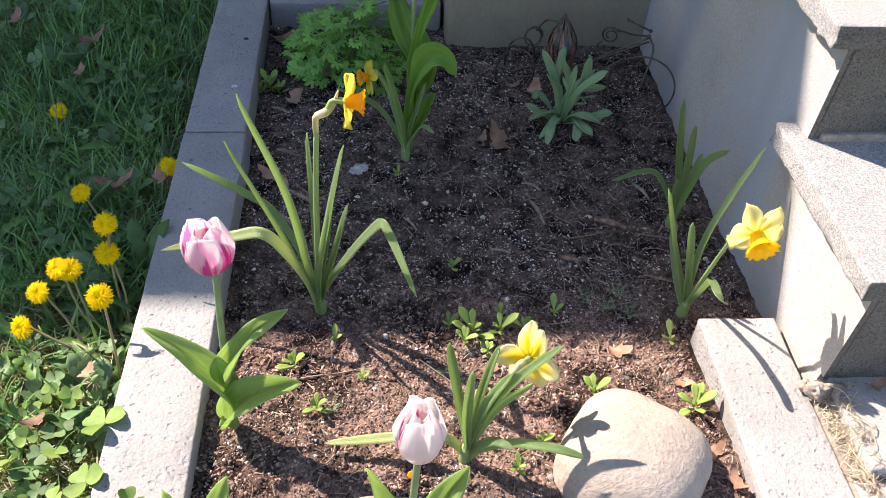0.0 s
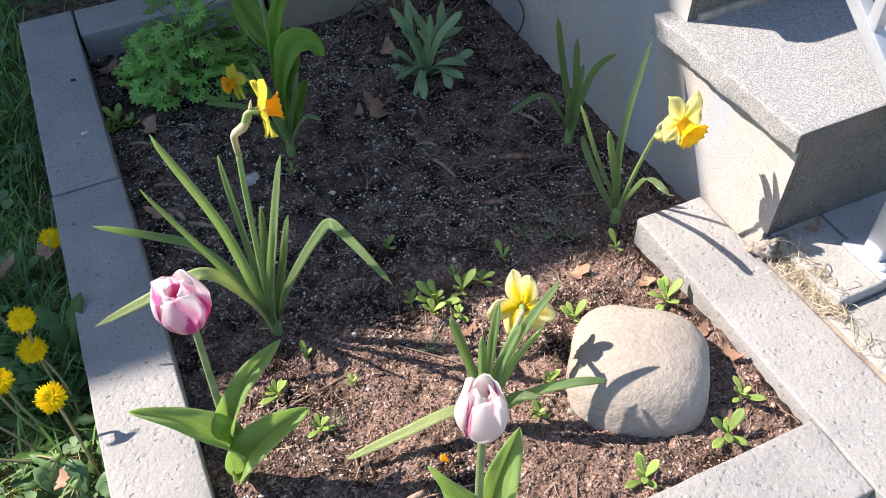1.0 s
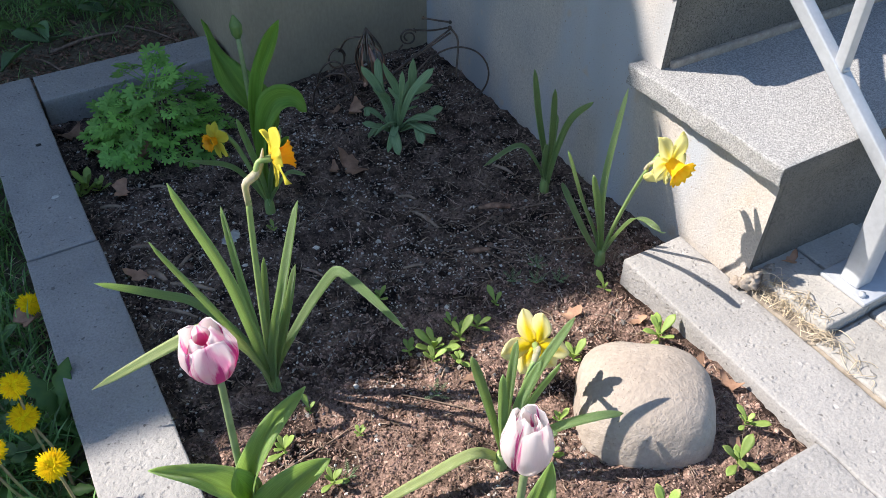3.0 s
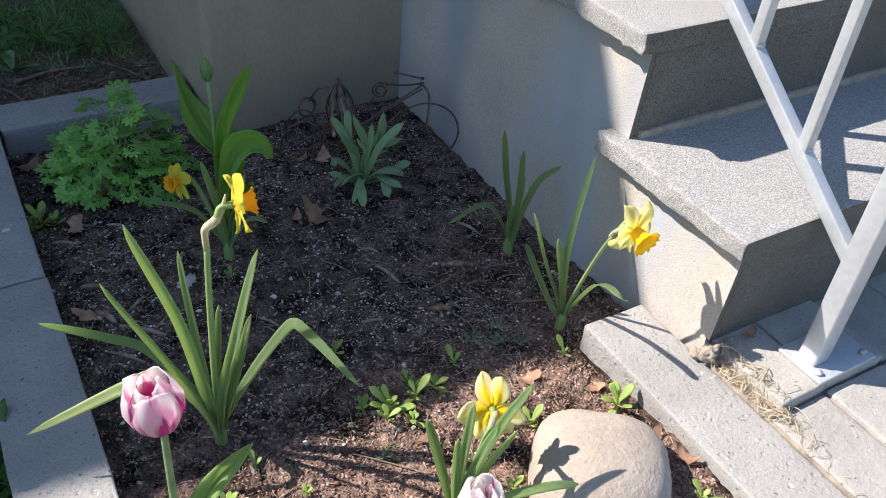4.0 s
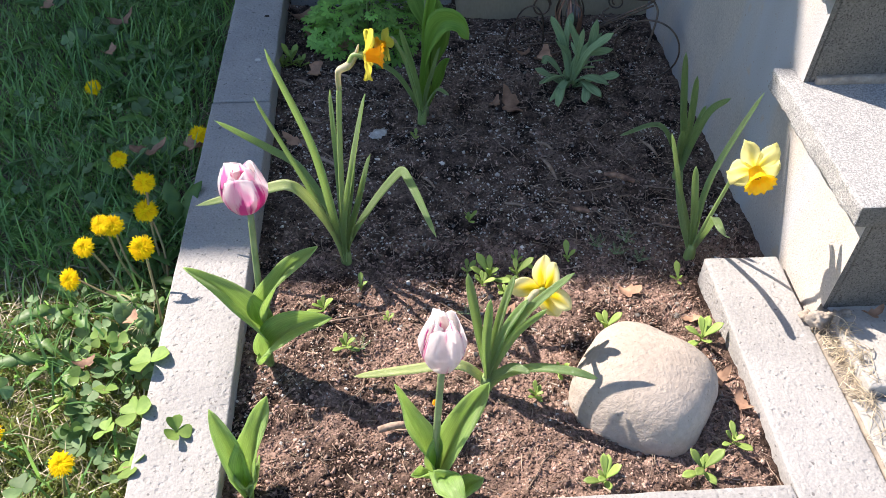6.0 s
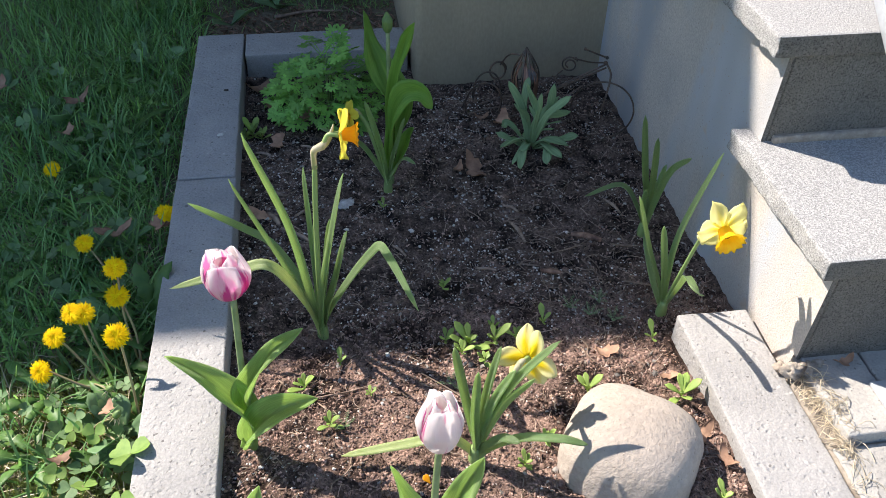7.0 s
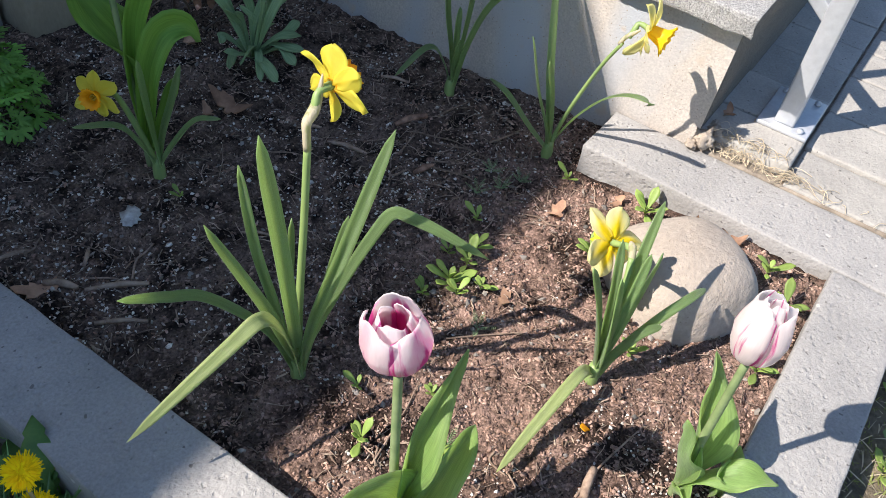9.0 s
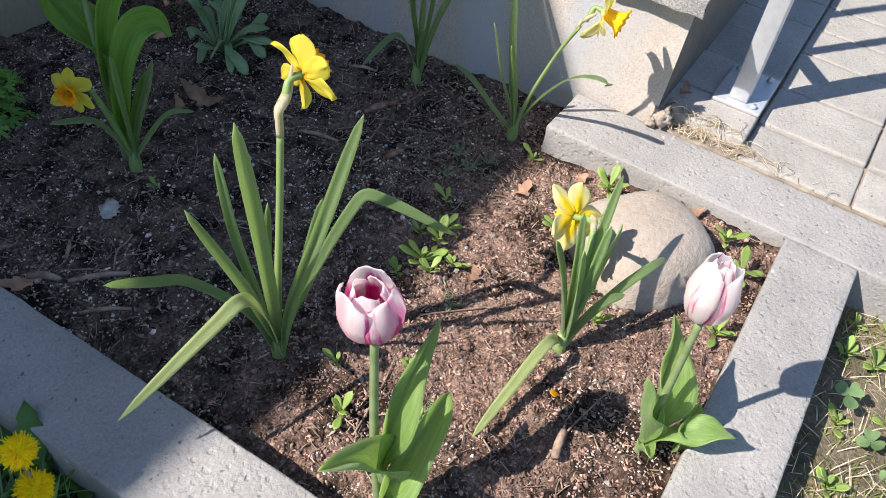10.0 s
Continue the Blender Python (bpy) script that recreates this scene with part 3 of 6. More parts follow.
single("paving_bed", box_mesh(0.7445, 2.45, -1.56, 0.165, -0.06, 0.0585, M["joint"], "paving_bed", 0.004), "sandy joint filling under the pavers", "ground", kind="structure")
paving = thing("pavement", 1.2, 0.1, 0.06, "grey concrete pavers of the path before the stairs", "pavement", kind="structure")
prnd = random.Random(5)
COLUMNS = [0.7460, 0.8475, 0.9675, 1.0945, 1.1935, 1.2915] + [1.41 + 0.12 * i for i in range(9)]
ROWS_Y = [0.196, 0.0405, -0.1235, -0.288, -0.452, -0.617, -0.781, -0.946, -1.110, -1.275, -1.440]
for i, (x0, x1) in enumerate(zip(COLUMNS, COLUMNS[1:])):
    for j, (y1, y0) in enumerate(zip(ROWS_Y, ROWS_Y[1:])):
        raised = j == 0 and i < 2
        left = 0.763 if raised and i == 0 else x0
        top = (0.079 if raised else 0.0615 if i == 0 else 0.066) + prnd.uniform(-0.0010, 0.0010)
        gap = 0.0035 if not raised else 0.003
        me = rounded_box(x1 - left - gap, y1 - y0 - gap, 0.05, 0.0030, "paver", M["paver"], cuts=4 if y0 > -0.5 else 2, rough=0.0011, seed=prnd.random() * 9)
        me.transform(pose((left + x1) / 2, (y0 + y1) / 2, top - 0.05, prnd.uniform(-0.3, 0.3) - (1.0 if raised and i else 0), prnd.uniform(-0.3, 0.3) + (1.5 if raised and i else 0), prnd.uniform(-0.7, 0.7)))
        part("paver", me, paving)

# ---- railing ----
RX = 0.860
railing = thing("stair_railing", RX, 0.088, 0.079, "silver-painted square steel railing bolted beside the stairs", "railing")
part("base_plate", box_mesh(0.832, 0.945, 0.042, 0.116, 0.0795, 0.0855, M["rail"], "base_plate", 0.0015), railing)
part("post", box_mesh(RX - 0.0145, RX + 0.0145, 0.066, 0.095, 0.0855, 1.06, M["rail"], "post", 0.003), railing)
for bx_, by_ in ((0.932, 0.055), (0.932, 0.104), (0.842, 0.055)):
    part("bolt", tube([(bx_, by_, 0.0855), (bx_, by_, 0.091)], [0.005, 0.0045], 2, 6, M["rail"], "bolt"), railing)
SL = 0.757
slope_deg = math.degrees(math.atan(SL))


def sloped(y0, y1, z0, name, size):
    length = (y1 - y0) * math.sqrt(1 + SL * SL)
    me = rounded_box(size, length, size, size * 0.12, name, M["rail"])
    me.transform(Matrix.Translation((RX, (y0 + y1) / 2, z0 + SL * (y1 - y0) / 2 - size / 2)) @ pose(0, 0, 0, slope_deg))
    part(name, me, railing)


sloped(0.09, 1.1, 0.247, "bottom_rail", 0.019)
sloped(0.078, 1.1, 0.93, "top_rail", 0.03)
for i in range(8):
    y = 0.206 + 0.118 * i
    zb = 0.247 + SL * (y - 0.09)
    part("baluster", box_mesh(RX - 0.0075, RX + 0.0075, y - 0.0075, y + 0.0075, zb + 0.008, zb + 0.68, M["rail"], "baluster", 0.0015), railing)
    bead_me = lump(0.0052, (1.5, 1.4, 0.8), M["rail"], "weld", i, 2, 0.5, 3)
    bead_me.transform(Matrix.Translation((RX, y - 0.004, zb + 0.011)))
    part("weld", bead_me, railing, "lumpy weld at the foot of a bar")

# ---- plants: builders ----
def axes_from(d, up=(0, 0, 1)):
    """Two directions across d."""
    d = Vector(d).normalized()
    a = d.cross(Vector(up))
    a = a.normalized() if a.length > 1e-4 else d.orthogonal().normalized()
    return d, a, a.cross(d)


def tulip_flower(parent, at, lean, height, radius, open_top, inner_top, outer, inner, seed, label, turn=0.0):
    """Six overlapping petals in two whorls round a small pistil. at: the top of the stem."""
    rnd = random.Random(seed)
    d, a, b = axes_from(lean, (0, 1, 0))
    base = Vector(at)
    head = part("flower", tube([base - d * 0.002, base + d * 0.004, base + d * 0.024], [0.004, 0.006, 0.003], 6, 8, M["pistil"], "flower"), parent, label)
    for i in range(6):
        ring = i % 2
        th0 = math.pi / 3 * i + rnd.uniform(-0.12, 0.12) + turn
        hh = height * rnd.uniform(0.95, 1.04) * (1.0 if ring else 1.01)
        rr = radius * (0.84 if ring else 1.0)
        op = (inner_top if ring else open_top) * rnd.uniform(0.92, 1.08)
        grid = []
        for r in range(17):
            v = r / 16
            rad = rr * lerp_table(v, (0, 0.05, 0.14, 0.30, 0.50, 0.70, 0.86, 1.0), (0.15, 0.50, 0.76, 0.93, 1.0, 0.60 + 0.40 * op, 0.30 + 0.66 * op, 0.15 + 0.70 * op))
            half = radius * 1.02 * lerp_table(v, (0, 0.10, 0.30, 0.52, 0.72, 0.85, 0.93, 0.98, 1.0), (0.25, 0.62, 0.95, 1.06, 1.07, 1.03, 0.94, 0.78, 0.54))
            row = []
            for c in range(11):
                u = c / 5 - 1
                flat = rad * (1 - 0.13 * u * u * (1 - v)) + 0.0013 * math.sin(6 * v + 4 * u + 2 * i) * v
                flat -= 0.0012 * math.exp(-(u * 4) ** 2) * min(1.0, 3 * v)
                ang = th0 + u * min(1.05, half / max(rad, 0.006))
                z = hh * v - hh * 0.12 * u * u * v ** 3 + hh * 0.016 * math.sin(9 * u + i) * v * v
                row.append(base + a * (flat * math.cos(ang)) + b * (flat * math.sin(ang)) + d * z)
            grid.append(row)
        part("petal", sheet(grid, 0.0006, [M[outer], M[inner]], "petal", inner=1), head)


def daffodil_flower(parent, neck, centre, d, size, petal_mat, corona_mat, depth, flare, seed, label, sweep=0.15, broad_petal=0.80, wild=1.0):
    """Six petals and a frilled trumpet on a green tube that bends from the neck."""
    rnd = random.Random(seed)
    d, a, b = axes_from(d)
    centre, neck = Vector(centre), Vector(neck)
    back = centre - d * size * 0.42
    head = part("flower", tube([neck, (neck + back) / 2 + Vector((0, 0, 0.002)), back, centre], [0.0030, 0.0040, 0.0030, 0.0042], 12, 8, M["daf_stem"], "flower"), parent, label)
    for i in range(6):
        th = math.pi / 3 * i + rnd.uniform(-0.1, 0.1) + 0.3 + seed * 0.37
        out = a * math.cos(th) + b * math.sin(th)
        side = d.cross(out)
        length, wide = size * rnd.uniform(0.92, 1.06), size * broad_petal * rnd.uniform(0.93, 1.08) * (1.05 if i % 2 else 0.92)
        bend, roll = rnd.uniform(-0.3, 0.3) * wild, rnd.uniform(-0.5, 0.5) * wild
        sway, curl = rnd.uniform(-0.28, 0.28) * (wild - 1), 0.04 + 0.10 * (wild - 1) * rnd.random()
        length *= 1 - 0.14 * (wild - 1) * rnd.random()
        grid = []
        for r in range(12):
            v = r / 11
            w = wide * 0.5 * lerp_table(v, (0, 0.2, 0.45, 0.65, 0.82, 0.93, 1), (0.32, 0.66, 0.96, 1.0, 0.76, 0.42, 0.05))
            row = []
            for c in range(11):
                u = c / 5 - 1
                fwd = -sweep * size * v + bend * size * v * v * 0.7 + curl * size * u * u * v - 0.035 * size * math.exp(-(u * 4) ** 2) + 0.012 * size * math.sin(8 * u + i) * v
                fwd += roll * u * w * v + 0.025 * size * math.sin(7 * v + 4 * u + i * 2)
                row.append(centre + out * (0.004 + length * v) + side * (u * w + sway * size * v * v) + d * fwd + d * (0.0006 * (i % 2)))
            grid.append(row)
        part("petal", sheet(grid, 0.0005, M[petal_mat], "petal"), head)
    grid = []
    cols = 49
    for r in range(11):
        v = r / 10
        rad = size * lerp_table(v, (0, 0.3, 0.7, 0.9, 1), (0.19, 0.23, 0.28, 0.28 + 0.5 * flare, 0.28 + flare))
        row = []
        for c in range(cols):
            th = 2 * math.pi * c / (cols - 1)
            frill = v ** 3 * size * (0.035 * math.sin(12 * th + seed) + 0.02 * math.sin(19 * th + 2 * seed))
            row.append(centre + (a * math.cos(th) + b * math.sin(th)) * (rad + frill) + d * (depth * v + frill * 0.8))
        grid.append(row)
    part("corona", sheet(grid, 0.0009, M[corona_mat], "corona"), head)
    for i in range(6):
        th = math.pi / 3 * i
        q = (a * math.cos(th) + b * math.sin(th)) * 0.0025
        part("stamen", tube([centre + q, centre + q * 1.2 + d * depth * 0.55], [0.0006, 0.0012], 3, 5, M["stamen"], "stamen"), head)


def daffodil(base, leaves, label, group="daffodils", stem=None, sheath=None, sheath_radii=(0.0034, 0.0040, 0.0042, 0.0018), stem_radii=(0.0042, 0.004, 0.0036, 0.0034)):
    """A clump of strap leaves on a pale neck. leaves: (curve from the base up, width, facing, options)."""
    plant = thing("daffodil", *base, label, "flower", group)
    b = Vector(base)
    part("neck", tube([b + Vector((0, 0, -0.01)), b + Vector((0, 0, 0.012)), b + Vector((0, 0, 0.03))], [0.008, 0.0085, 0.006], 5, 10, M["daf_stem"], "neck"), plant)
    for i, (ctrl, width, facing, opt) in enumerate(leaves):
        first = b + Vector((0.004 * math.cos(2.4 * i), 0.004 * math.sin(2.4 * i), 0.008))
        last, prior = Vector(ctrl[-1]), Vector(ctrl[-2])
        curve = [first] + list(ctrl[:-1]) + [last + (last - prior) * 0.08]
        opt = dict(opt)
        skin = opt.pop("skin", "daf_leaf")
        part("leaf", strap(curve, width * 0.86, M[skin], facing, seed=i, n=26, **opt), plant, "paler leaf" if skin != "daf_leaf" else "")
    if stem:
        part("stem", tube([b + Vector((0, 0, 0.01))] + stem, list(stem_radii), 18, 10, M["daf_stem"], "stem"), plant)
    if sheath:
        part("sheath", tube(sheath, list(sheath_radii), 14, 9, M["sheath"], "sheath"), plant, "papery brown sheath below the flower")
    return plant


def tulip(base, top, bulge, leaves, label, group="tulips", leaf_mat="tulip_leaf"):
    plant = thing("tulip", *base, label, "flower", group)
    b, t = Vector(base), Vector(top)
    part("stem", tube([b + Vector((0, 0, -0.01)), b.lerp(t, 0.4) + Vector(bulge), t], [0.0046, 0.0042, 0.0036], 14, 10, M["tulip_stem"], "stem"), plant)
    for i, (ctrl, width, facing, opt) in enumerate(leaves):
        part("leaf", strap(ctrl, width * 0.97, M[leaf_mat], facing, seed=i + 3, n=22, cols=9, thick=0.0011, **opt), plant)
    return plant


# ---- daffodils ----
strap_opt = dict(twist=0.7, fold=0.75, base=0.40, tip=0.24, peak=0.58)
bent_opt = dict(fold=0.24, base=0.62, tip=0.28, peak=0.52)
d1 = daffodil((0.128, 0.360, 0.006), [
    ([(0.120, 0.358, 0.09), (0.100, 0.353, 0.23), (0.062, 0.332, 0.374)], 0.0165, (-0.25, -0.95, 0.2), dict(strap_opt, twist=0.5)),
    ([(0.127, 0.385, 0.09), (0.125, 0.408, 0.17), (0.122, 0.419, 0.262)], 0.0115, (-0.35, -0.9, 0.1), dict(strap_opt, twist=0.5)),
    ([(0.134, 0.345, 0.10), (0.150, 0.320, 0.21), (0.170, 0.294, 0.337)], 0.0155, (-0.6, -0.8, 0.3), strap_opt),
    ([(0.138, 0.352, 0.07), (0.155, 0.344, 0.14), (0.171, 0.336, 0.219)], 0.0125, (-0.4, -0.9, 0.2), strap_opt),
    ([(0.110, 0.385, 0.08), (0.070, 0.418, 0.140), (0.030, 0.424, 0.172), (-0.027, 0.403, 0.233)], 0.0125, (0.1, -0.5, 0.9), dict(bent_opt, twist=0.5)),
    ([(0.114, 0.360, 0.07), (0.085, 0.362, 0.16), (0.035, 0.365, 0.287)], 0.0125, (-0.1, -0.95, 0.2), strap_opt),
    ([(0.142, 0.352, 0.07), (0.175, 0.336, 0.145), (0.203, 0.321, 0.199), (0.213, 0.313, 0.214), (0.220, 0.300, 0.212), (0.232, 0.272, 0.202), (0.250, 0.227, 0.182)], 0.0145, (-0.7, -0.5, 0.6), dict(bent_opt, fold=0.12)),
    ([(0.114, 0.356, 0.07), (0.090, 0.350, 0.130), (0.064, 0.346, 0.168), (0.025, 0.350, 0.160), (-0.066, 0.368, 0.121)], 0.0175, (0.5, -0.6, 0.8), dict(bent_opt, fold=0.2, skin="pale_leaf")),
    ([(0.130, 0.372, 0.06), (0.140, 0.382, 0.12), (0.150, 0.385, 0.20)], 0.011, (0.2, -0.9, 0.2), strap_opt),
], "tall yellow and orange daffodil with arching strap leaves",
    stem=[(0.130, 0.358, 0.13), (0.134, 0.355, 0.24), (0.1385, 0.355, 0.318)],
    sheath=[(0.1382, 0.355, 0.312), (0.1380, 0.3555, 0.328), (0.1400, 0.357, 0.338), (0.151, 0.359, 0.343), (0.160, 0.361, 0.354), (0.165, 0.362, 0.370)], sheath_radii=[0.0036, 0.0036, 0.0044, 0.0052, 0.0034, 0.0007])
daffodil_flower(d1, (0.150, 0.359, 0.338), (0.172, 0.359, 0.357), (0.97, -0.12, 0.02), 0.032, "daf_yellow", "corona_orange", 0.021, 0.16, 1, "yellow flower with an orange trumpet", sweep=-0.28, broad_petal=0.72, wild=1.7)

d2 = daffodil((0.641, 0.341, 0.006), [
    ([(0.644, 0.352, 0.07), (0.658, 0.374, 0.145), (0.712, 0.416, 0.240)], 0.0120, (-0.6, -0.7, 0.5), strap_opt),
    ([(0.630, 0.348, 0.06), (0.606, 0.362, 0.13), (0.583, 0.373, 0.210)], 0.0095, (0.7, -0.6, 0.2), dict(strap_opt, twist=0.5)),
    ([(0.632, 0.375, 0.05), (0.630, 0.415, 0.085), (0.643, 0.450, 0.086)], 0.0125, (0, -0.3, 1), bent_opt),
    ([(0.643, 0.318, 0.080), (0.630, 0.284, 0.136), (0.617, 0.258, 0.165), (0.611, 0.237, 0.178), (0.609, 0.222, 0.181), (0.613, 0.214, 0.177), (0.619, 0.214, 0.172), (0.621, 0.220, 0.168)], 0.0125, (0.1, 0.45, 0.9), dict(bent_opt, tip=0.4)),
    ([(0.636, 0.345, 0.06), (0.628, 0.352, 0.12), (0.622, 0.360, 0.165)], 0.0115, (0.3, -0.9, 0.2), strap_opt),
], "yellow daffodil with a golden trumpet beside the stair wall",
    stem=[(0.644, 0.330, 0.08), (0.642, 0.302, 0.17), (0.636, 0.278, 0.225)],
    sheath=[(0.636, 0.282, 0.222), (0.636, 0.276, 0.234), (0.637, 0.268, 0.243), (0.640, 0.262, 0.248)], sheath_radii=(0.0024, 0.0028, 0.0030, 0.0012), stem_radii=(0.0038, 0.0030, 0.0026, 0.0024))
daffodil_flower(d2, (0.636, 0.272, 0.235), (0.645, 0.251, 0.250), (0.03, -0.96, -0.20), 0.038, "daf_pale", "corona_gold", 0.024, 0.22, 2, "pale yellow flower with a golden trumpet", broad_petal=0.76, wild=1.7)

d3 = daffodil((0.258, 0.712, 0.002), [
    ([(0.235, 0.712, 0.07), (0.205, 0.708, 0.115), (0.150, 0.701, 0.147)], 0.011, (0, -0.5, 1), bent_opt),
    ([(0.268, 0.690, 0.06), (0.282, 0.660, 0.105), (0.297, 0.634, 0.112)], 0.009, (0, -0.5, 1), bent_opt),
    ([(0.250, 0.705, 0.08), (0.236, 0.690, 0.15), (0.222, 0.672, 0.21)], 0.011, (0.4, -0.9, 0.2), strap_opt),
    ([(0.266, 0.705, 0.07), (0.276, 0.692, 0.12), (0.285, 0.680, 0.17)], 0.010, (-0.4, -0.9, 0.2), strap_opt),
], "small yellow and orange daffodil in shade beside the budding tulip",
    stem=[(0.245, 0.716, 0.07), (0.228, 0.722, 0.13), (0.214, 0.724, 0.158)],
    sheath=[(0.216, 0.724, 0.155), (0.210, 0.725, 0.163), (0.206, 0.725, 0.165), (0.203, 0.725, 0.166)])
daffodil_flower(d3, (0.212, 0.725, 0.162), (0.196, 0.720, 0.157), (-0.90, -0.35, 0.18), 0.027, "daf_yellow", "corona_orange", 0.014, 0.20, 3, "small yellow flower with an orange trumpet", broad_petal=0.66, wild=1.5)

d4 = daffodil((0.308, 0.102, 0.026), [
    ([(0.300, 0.110, 0.10), (0.290, 0.120, 0.16), (0.282, 0.131, 0.205)], 0.0125, (0.5, -0.9, 0.1), strap_opt),
    ([(0.300, 0.104, 0.052), (0.270, 0.107, 0.075), (0.215, 0.114, 0.060), (0.148, 0.121, 0.042)], 0.0150, (0, -0.35, 1), dict(bent_opt, fold=0.2, skin="pale_leaf")),
    ([(0.325, 0.090, 0.07), (0.355, 0.070, 0.110), (0.395, 0.052, 0.125), (0.425, 0.045, 0.118)], 0.0120, (0, -0.5, 1), bent_opt),
    ([(0.322, 0.104, 0.10), (0.350, 0.108, 0.165), (0.396, 0.114, 0.218)], 0.0125, (-0.5, -0.8, 0.3), strap_opt),
    ([(0.314, 0.100, 0.09), (0.326, 0.098, 0.15), (0.345, 0.098, 0.195)], 0.0122, (-0.4, -0.9, 0.2), strap_opt),
    ([(0.306, 0.100, 0.08), (0.304, 0.102, 0.13), (0.306, 0.108, 0.185)], 0.0122, (0.3, -0.9, 0.2), strap_opt),
    ([(0.318, 0.092, 0.07), (0.334, 0.076, 0.105), (0.350, 0.062, 0.112)], 0.0122, (0, -0.5, 1), bent_opt),
    ([(0.312, 0.108, 0.09), (0.322, 0.116, 0.155), (0.334, 0.126, 0.205)], 0.0115, (-0.3, -0.9, 0.2), dict(strap_opt, twist=0.6)),
    ([(0.318, 0.098, 0.09), (0.338, 0.094, 0.150), (0.366, 0.092, 0.185)], 0.0110, (-0.4, -0.8, 0.4), dict(strap_opt, twist=-0.5)),
], "pale yellow daffodil with arching leaves beside the round rock",
    stem=[(0.318, 0.105, 0.08), (0.338, 0.110, 0.15), (0.352, 0.116, 0.177)],
    sheath=[(0.351, 0.115, 0.174), (0.355, 0.118, 0.181), (0.359, 0.121, 0.184), (0.364, 0.125, 0.184)])
daffodil_flower(d4, (0.356, 0.119, 0.182), (0.374, 0.144, 0.163), (0.44, 0.66, -0.58), 0.038, "daf_lemon", "corona_yellow", 0.018, 0.10, 5, "pale yellow flower with a yellow trumpet", sweep=0.05, broad_petal=0.60, wild=2.0)

daffodil((0.676, 0.535, 0.002), [
    ([(0.672, 0.542, 0.08), (0.660, 0.548, 0.15), (0.645, 0.546, 0.230)], 0.0118, (0.2, -0.95, 0.2), strap_opt),
    ([(0.672, 0.528, 0.08), (0.664, 0.516, 0.15), (0.653, 0.504, 0.217)], 0.0118, (0.2, -0.95, 0.2), strap_opt),
    ([(0.680, 0.520, 0.09), (0.682, 0.495, 0.165), (0.690, 0.462, 0.208)], 0.0125, (-0.3, -0.7, 0.7), bent_opt),
    ([(0.660, 0.540, 0.06), (0.630, 0.552, 0.100), (0.582, 0.571, 0.068)], 0.0118, (0, -0.3, 1), bent_opt),
    ([(0.684, 0.540, 0.05), (0.692, 0.545, 0.10), (0.698, 0.548, 0.135)], 0.0108, (-0.2, -0.95, 0.2), strap_opt),
    ([(0.668, 0.532, 0.05), (0.664, 0.528, 0.08), (0.660, 0.520, 0.110)], 0.0108, (0.2, -0.95, 0.2), strap_opt),
], "flowerless daffodil clump with arching green leaves by the wall")

# ---- tulips ----
broad = dict(fold=1.45, base=0.20, tip=0.55, peak=0.50, wave=0.62)
t1 = tulip((0.035, 0.158, 0.014), (0.040, 0.184, 0.272), (-0.003, 0.002, 0.0), [
    ([(0.035, 0.162, 0.062), (0.024, 0.162, 0.105), (-0.004, 0.166, 0.156), (-0.046, 0.171, 0.196)], 0.030, (0.55, -0.55, 0.65), broad),
    ([(0.037, 0.166, 0.088), (0.046, 0.165, 0.135), (0.072, 0.164, 0.190), (0.112, 0.164, 0.229)], 0.026, (-0.6, -0.6, 0.5), broad),
    ([(0.036, 0.158, 0.040), (0.048, 0.152, 0.078), (0.078, 0.147, 0.112), (0.121, 0.146, 0.126)], 0.037, (-0.45, -0.55, 0.75), dict(broad, wave=0.4)),
    ([(0.035, 0.154, 0.026), (0.029, 0.146, 0.044), (0.022, 0.138, 0.058)], 0.016, (0.2, 0.5, 0.8), broad),
], "white and magenta striped tulip with broad green leaves")
tulip_flower(t1, (0.0395, 0.184, 0.270), (-0.10, 0.10, 1), 0.055, 0.0264, 0.80, 0.46, "tulip_out", "tulip_in", 1, "white cup flamed with magenta", turn=0.52)
t2 = tulip((0.237, -0.026, 0.032), (0.241, -0.023, 0.243), (-0.002, 0.0, 0.0), [
    ([(0.235, -0.024, 0.045), (0.224, -0.018, 0.090), (0.207, -0.010, 0.140), (0.194, -0.006, 0.192)], 0.024, (0.6, -0.7, 0.3), broad),
    ([(0.240, -0.024, 0.045), (0.254, -0.020, 0.095), (0.274, -0.010, 0.145), (0.294, 0.002, 0.177)], 0.034, (-0.5, -0.75, 0.4), broad),
    ([(0.237, -0.030, 0.042), (0.242, -0.048, 0.078), (0.250, -0.074, 0.096), (0.260, -0.102, 0.097)], 0.030, (-0.1, 0.35, 0.93), dict(broad, fold=0.2)),
    ([(0.232, -0.028, 0.040), (0.222, -0.034, 0.056), (0.208, -0.040, 0.070)], 0.016, (0.3, 0.2, 0.9), broad),
], "pale pink and white tulip with folded green leaves")
tulip_flower(t2, (0.2405, -0.0225, 0.241), (0.02, 0.03, 1), 0.067, 0.0236, 0.68, 0.34, "tulip_pale", "tulip_pale", 2, "nearly closed white cup with thin magenta streaks", turn=0.50)

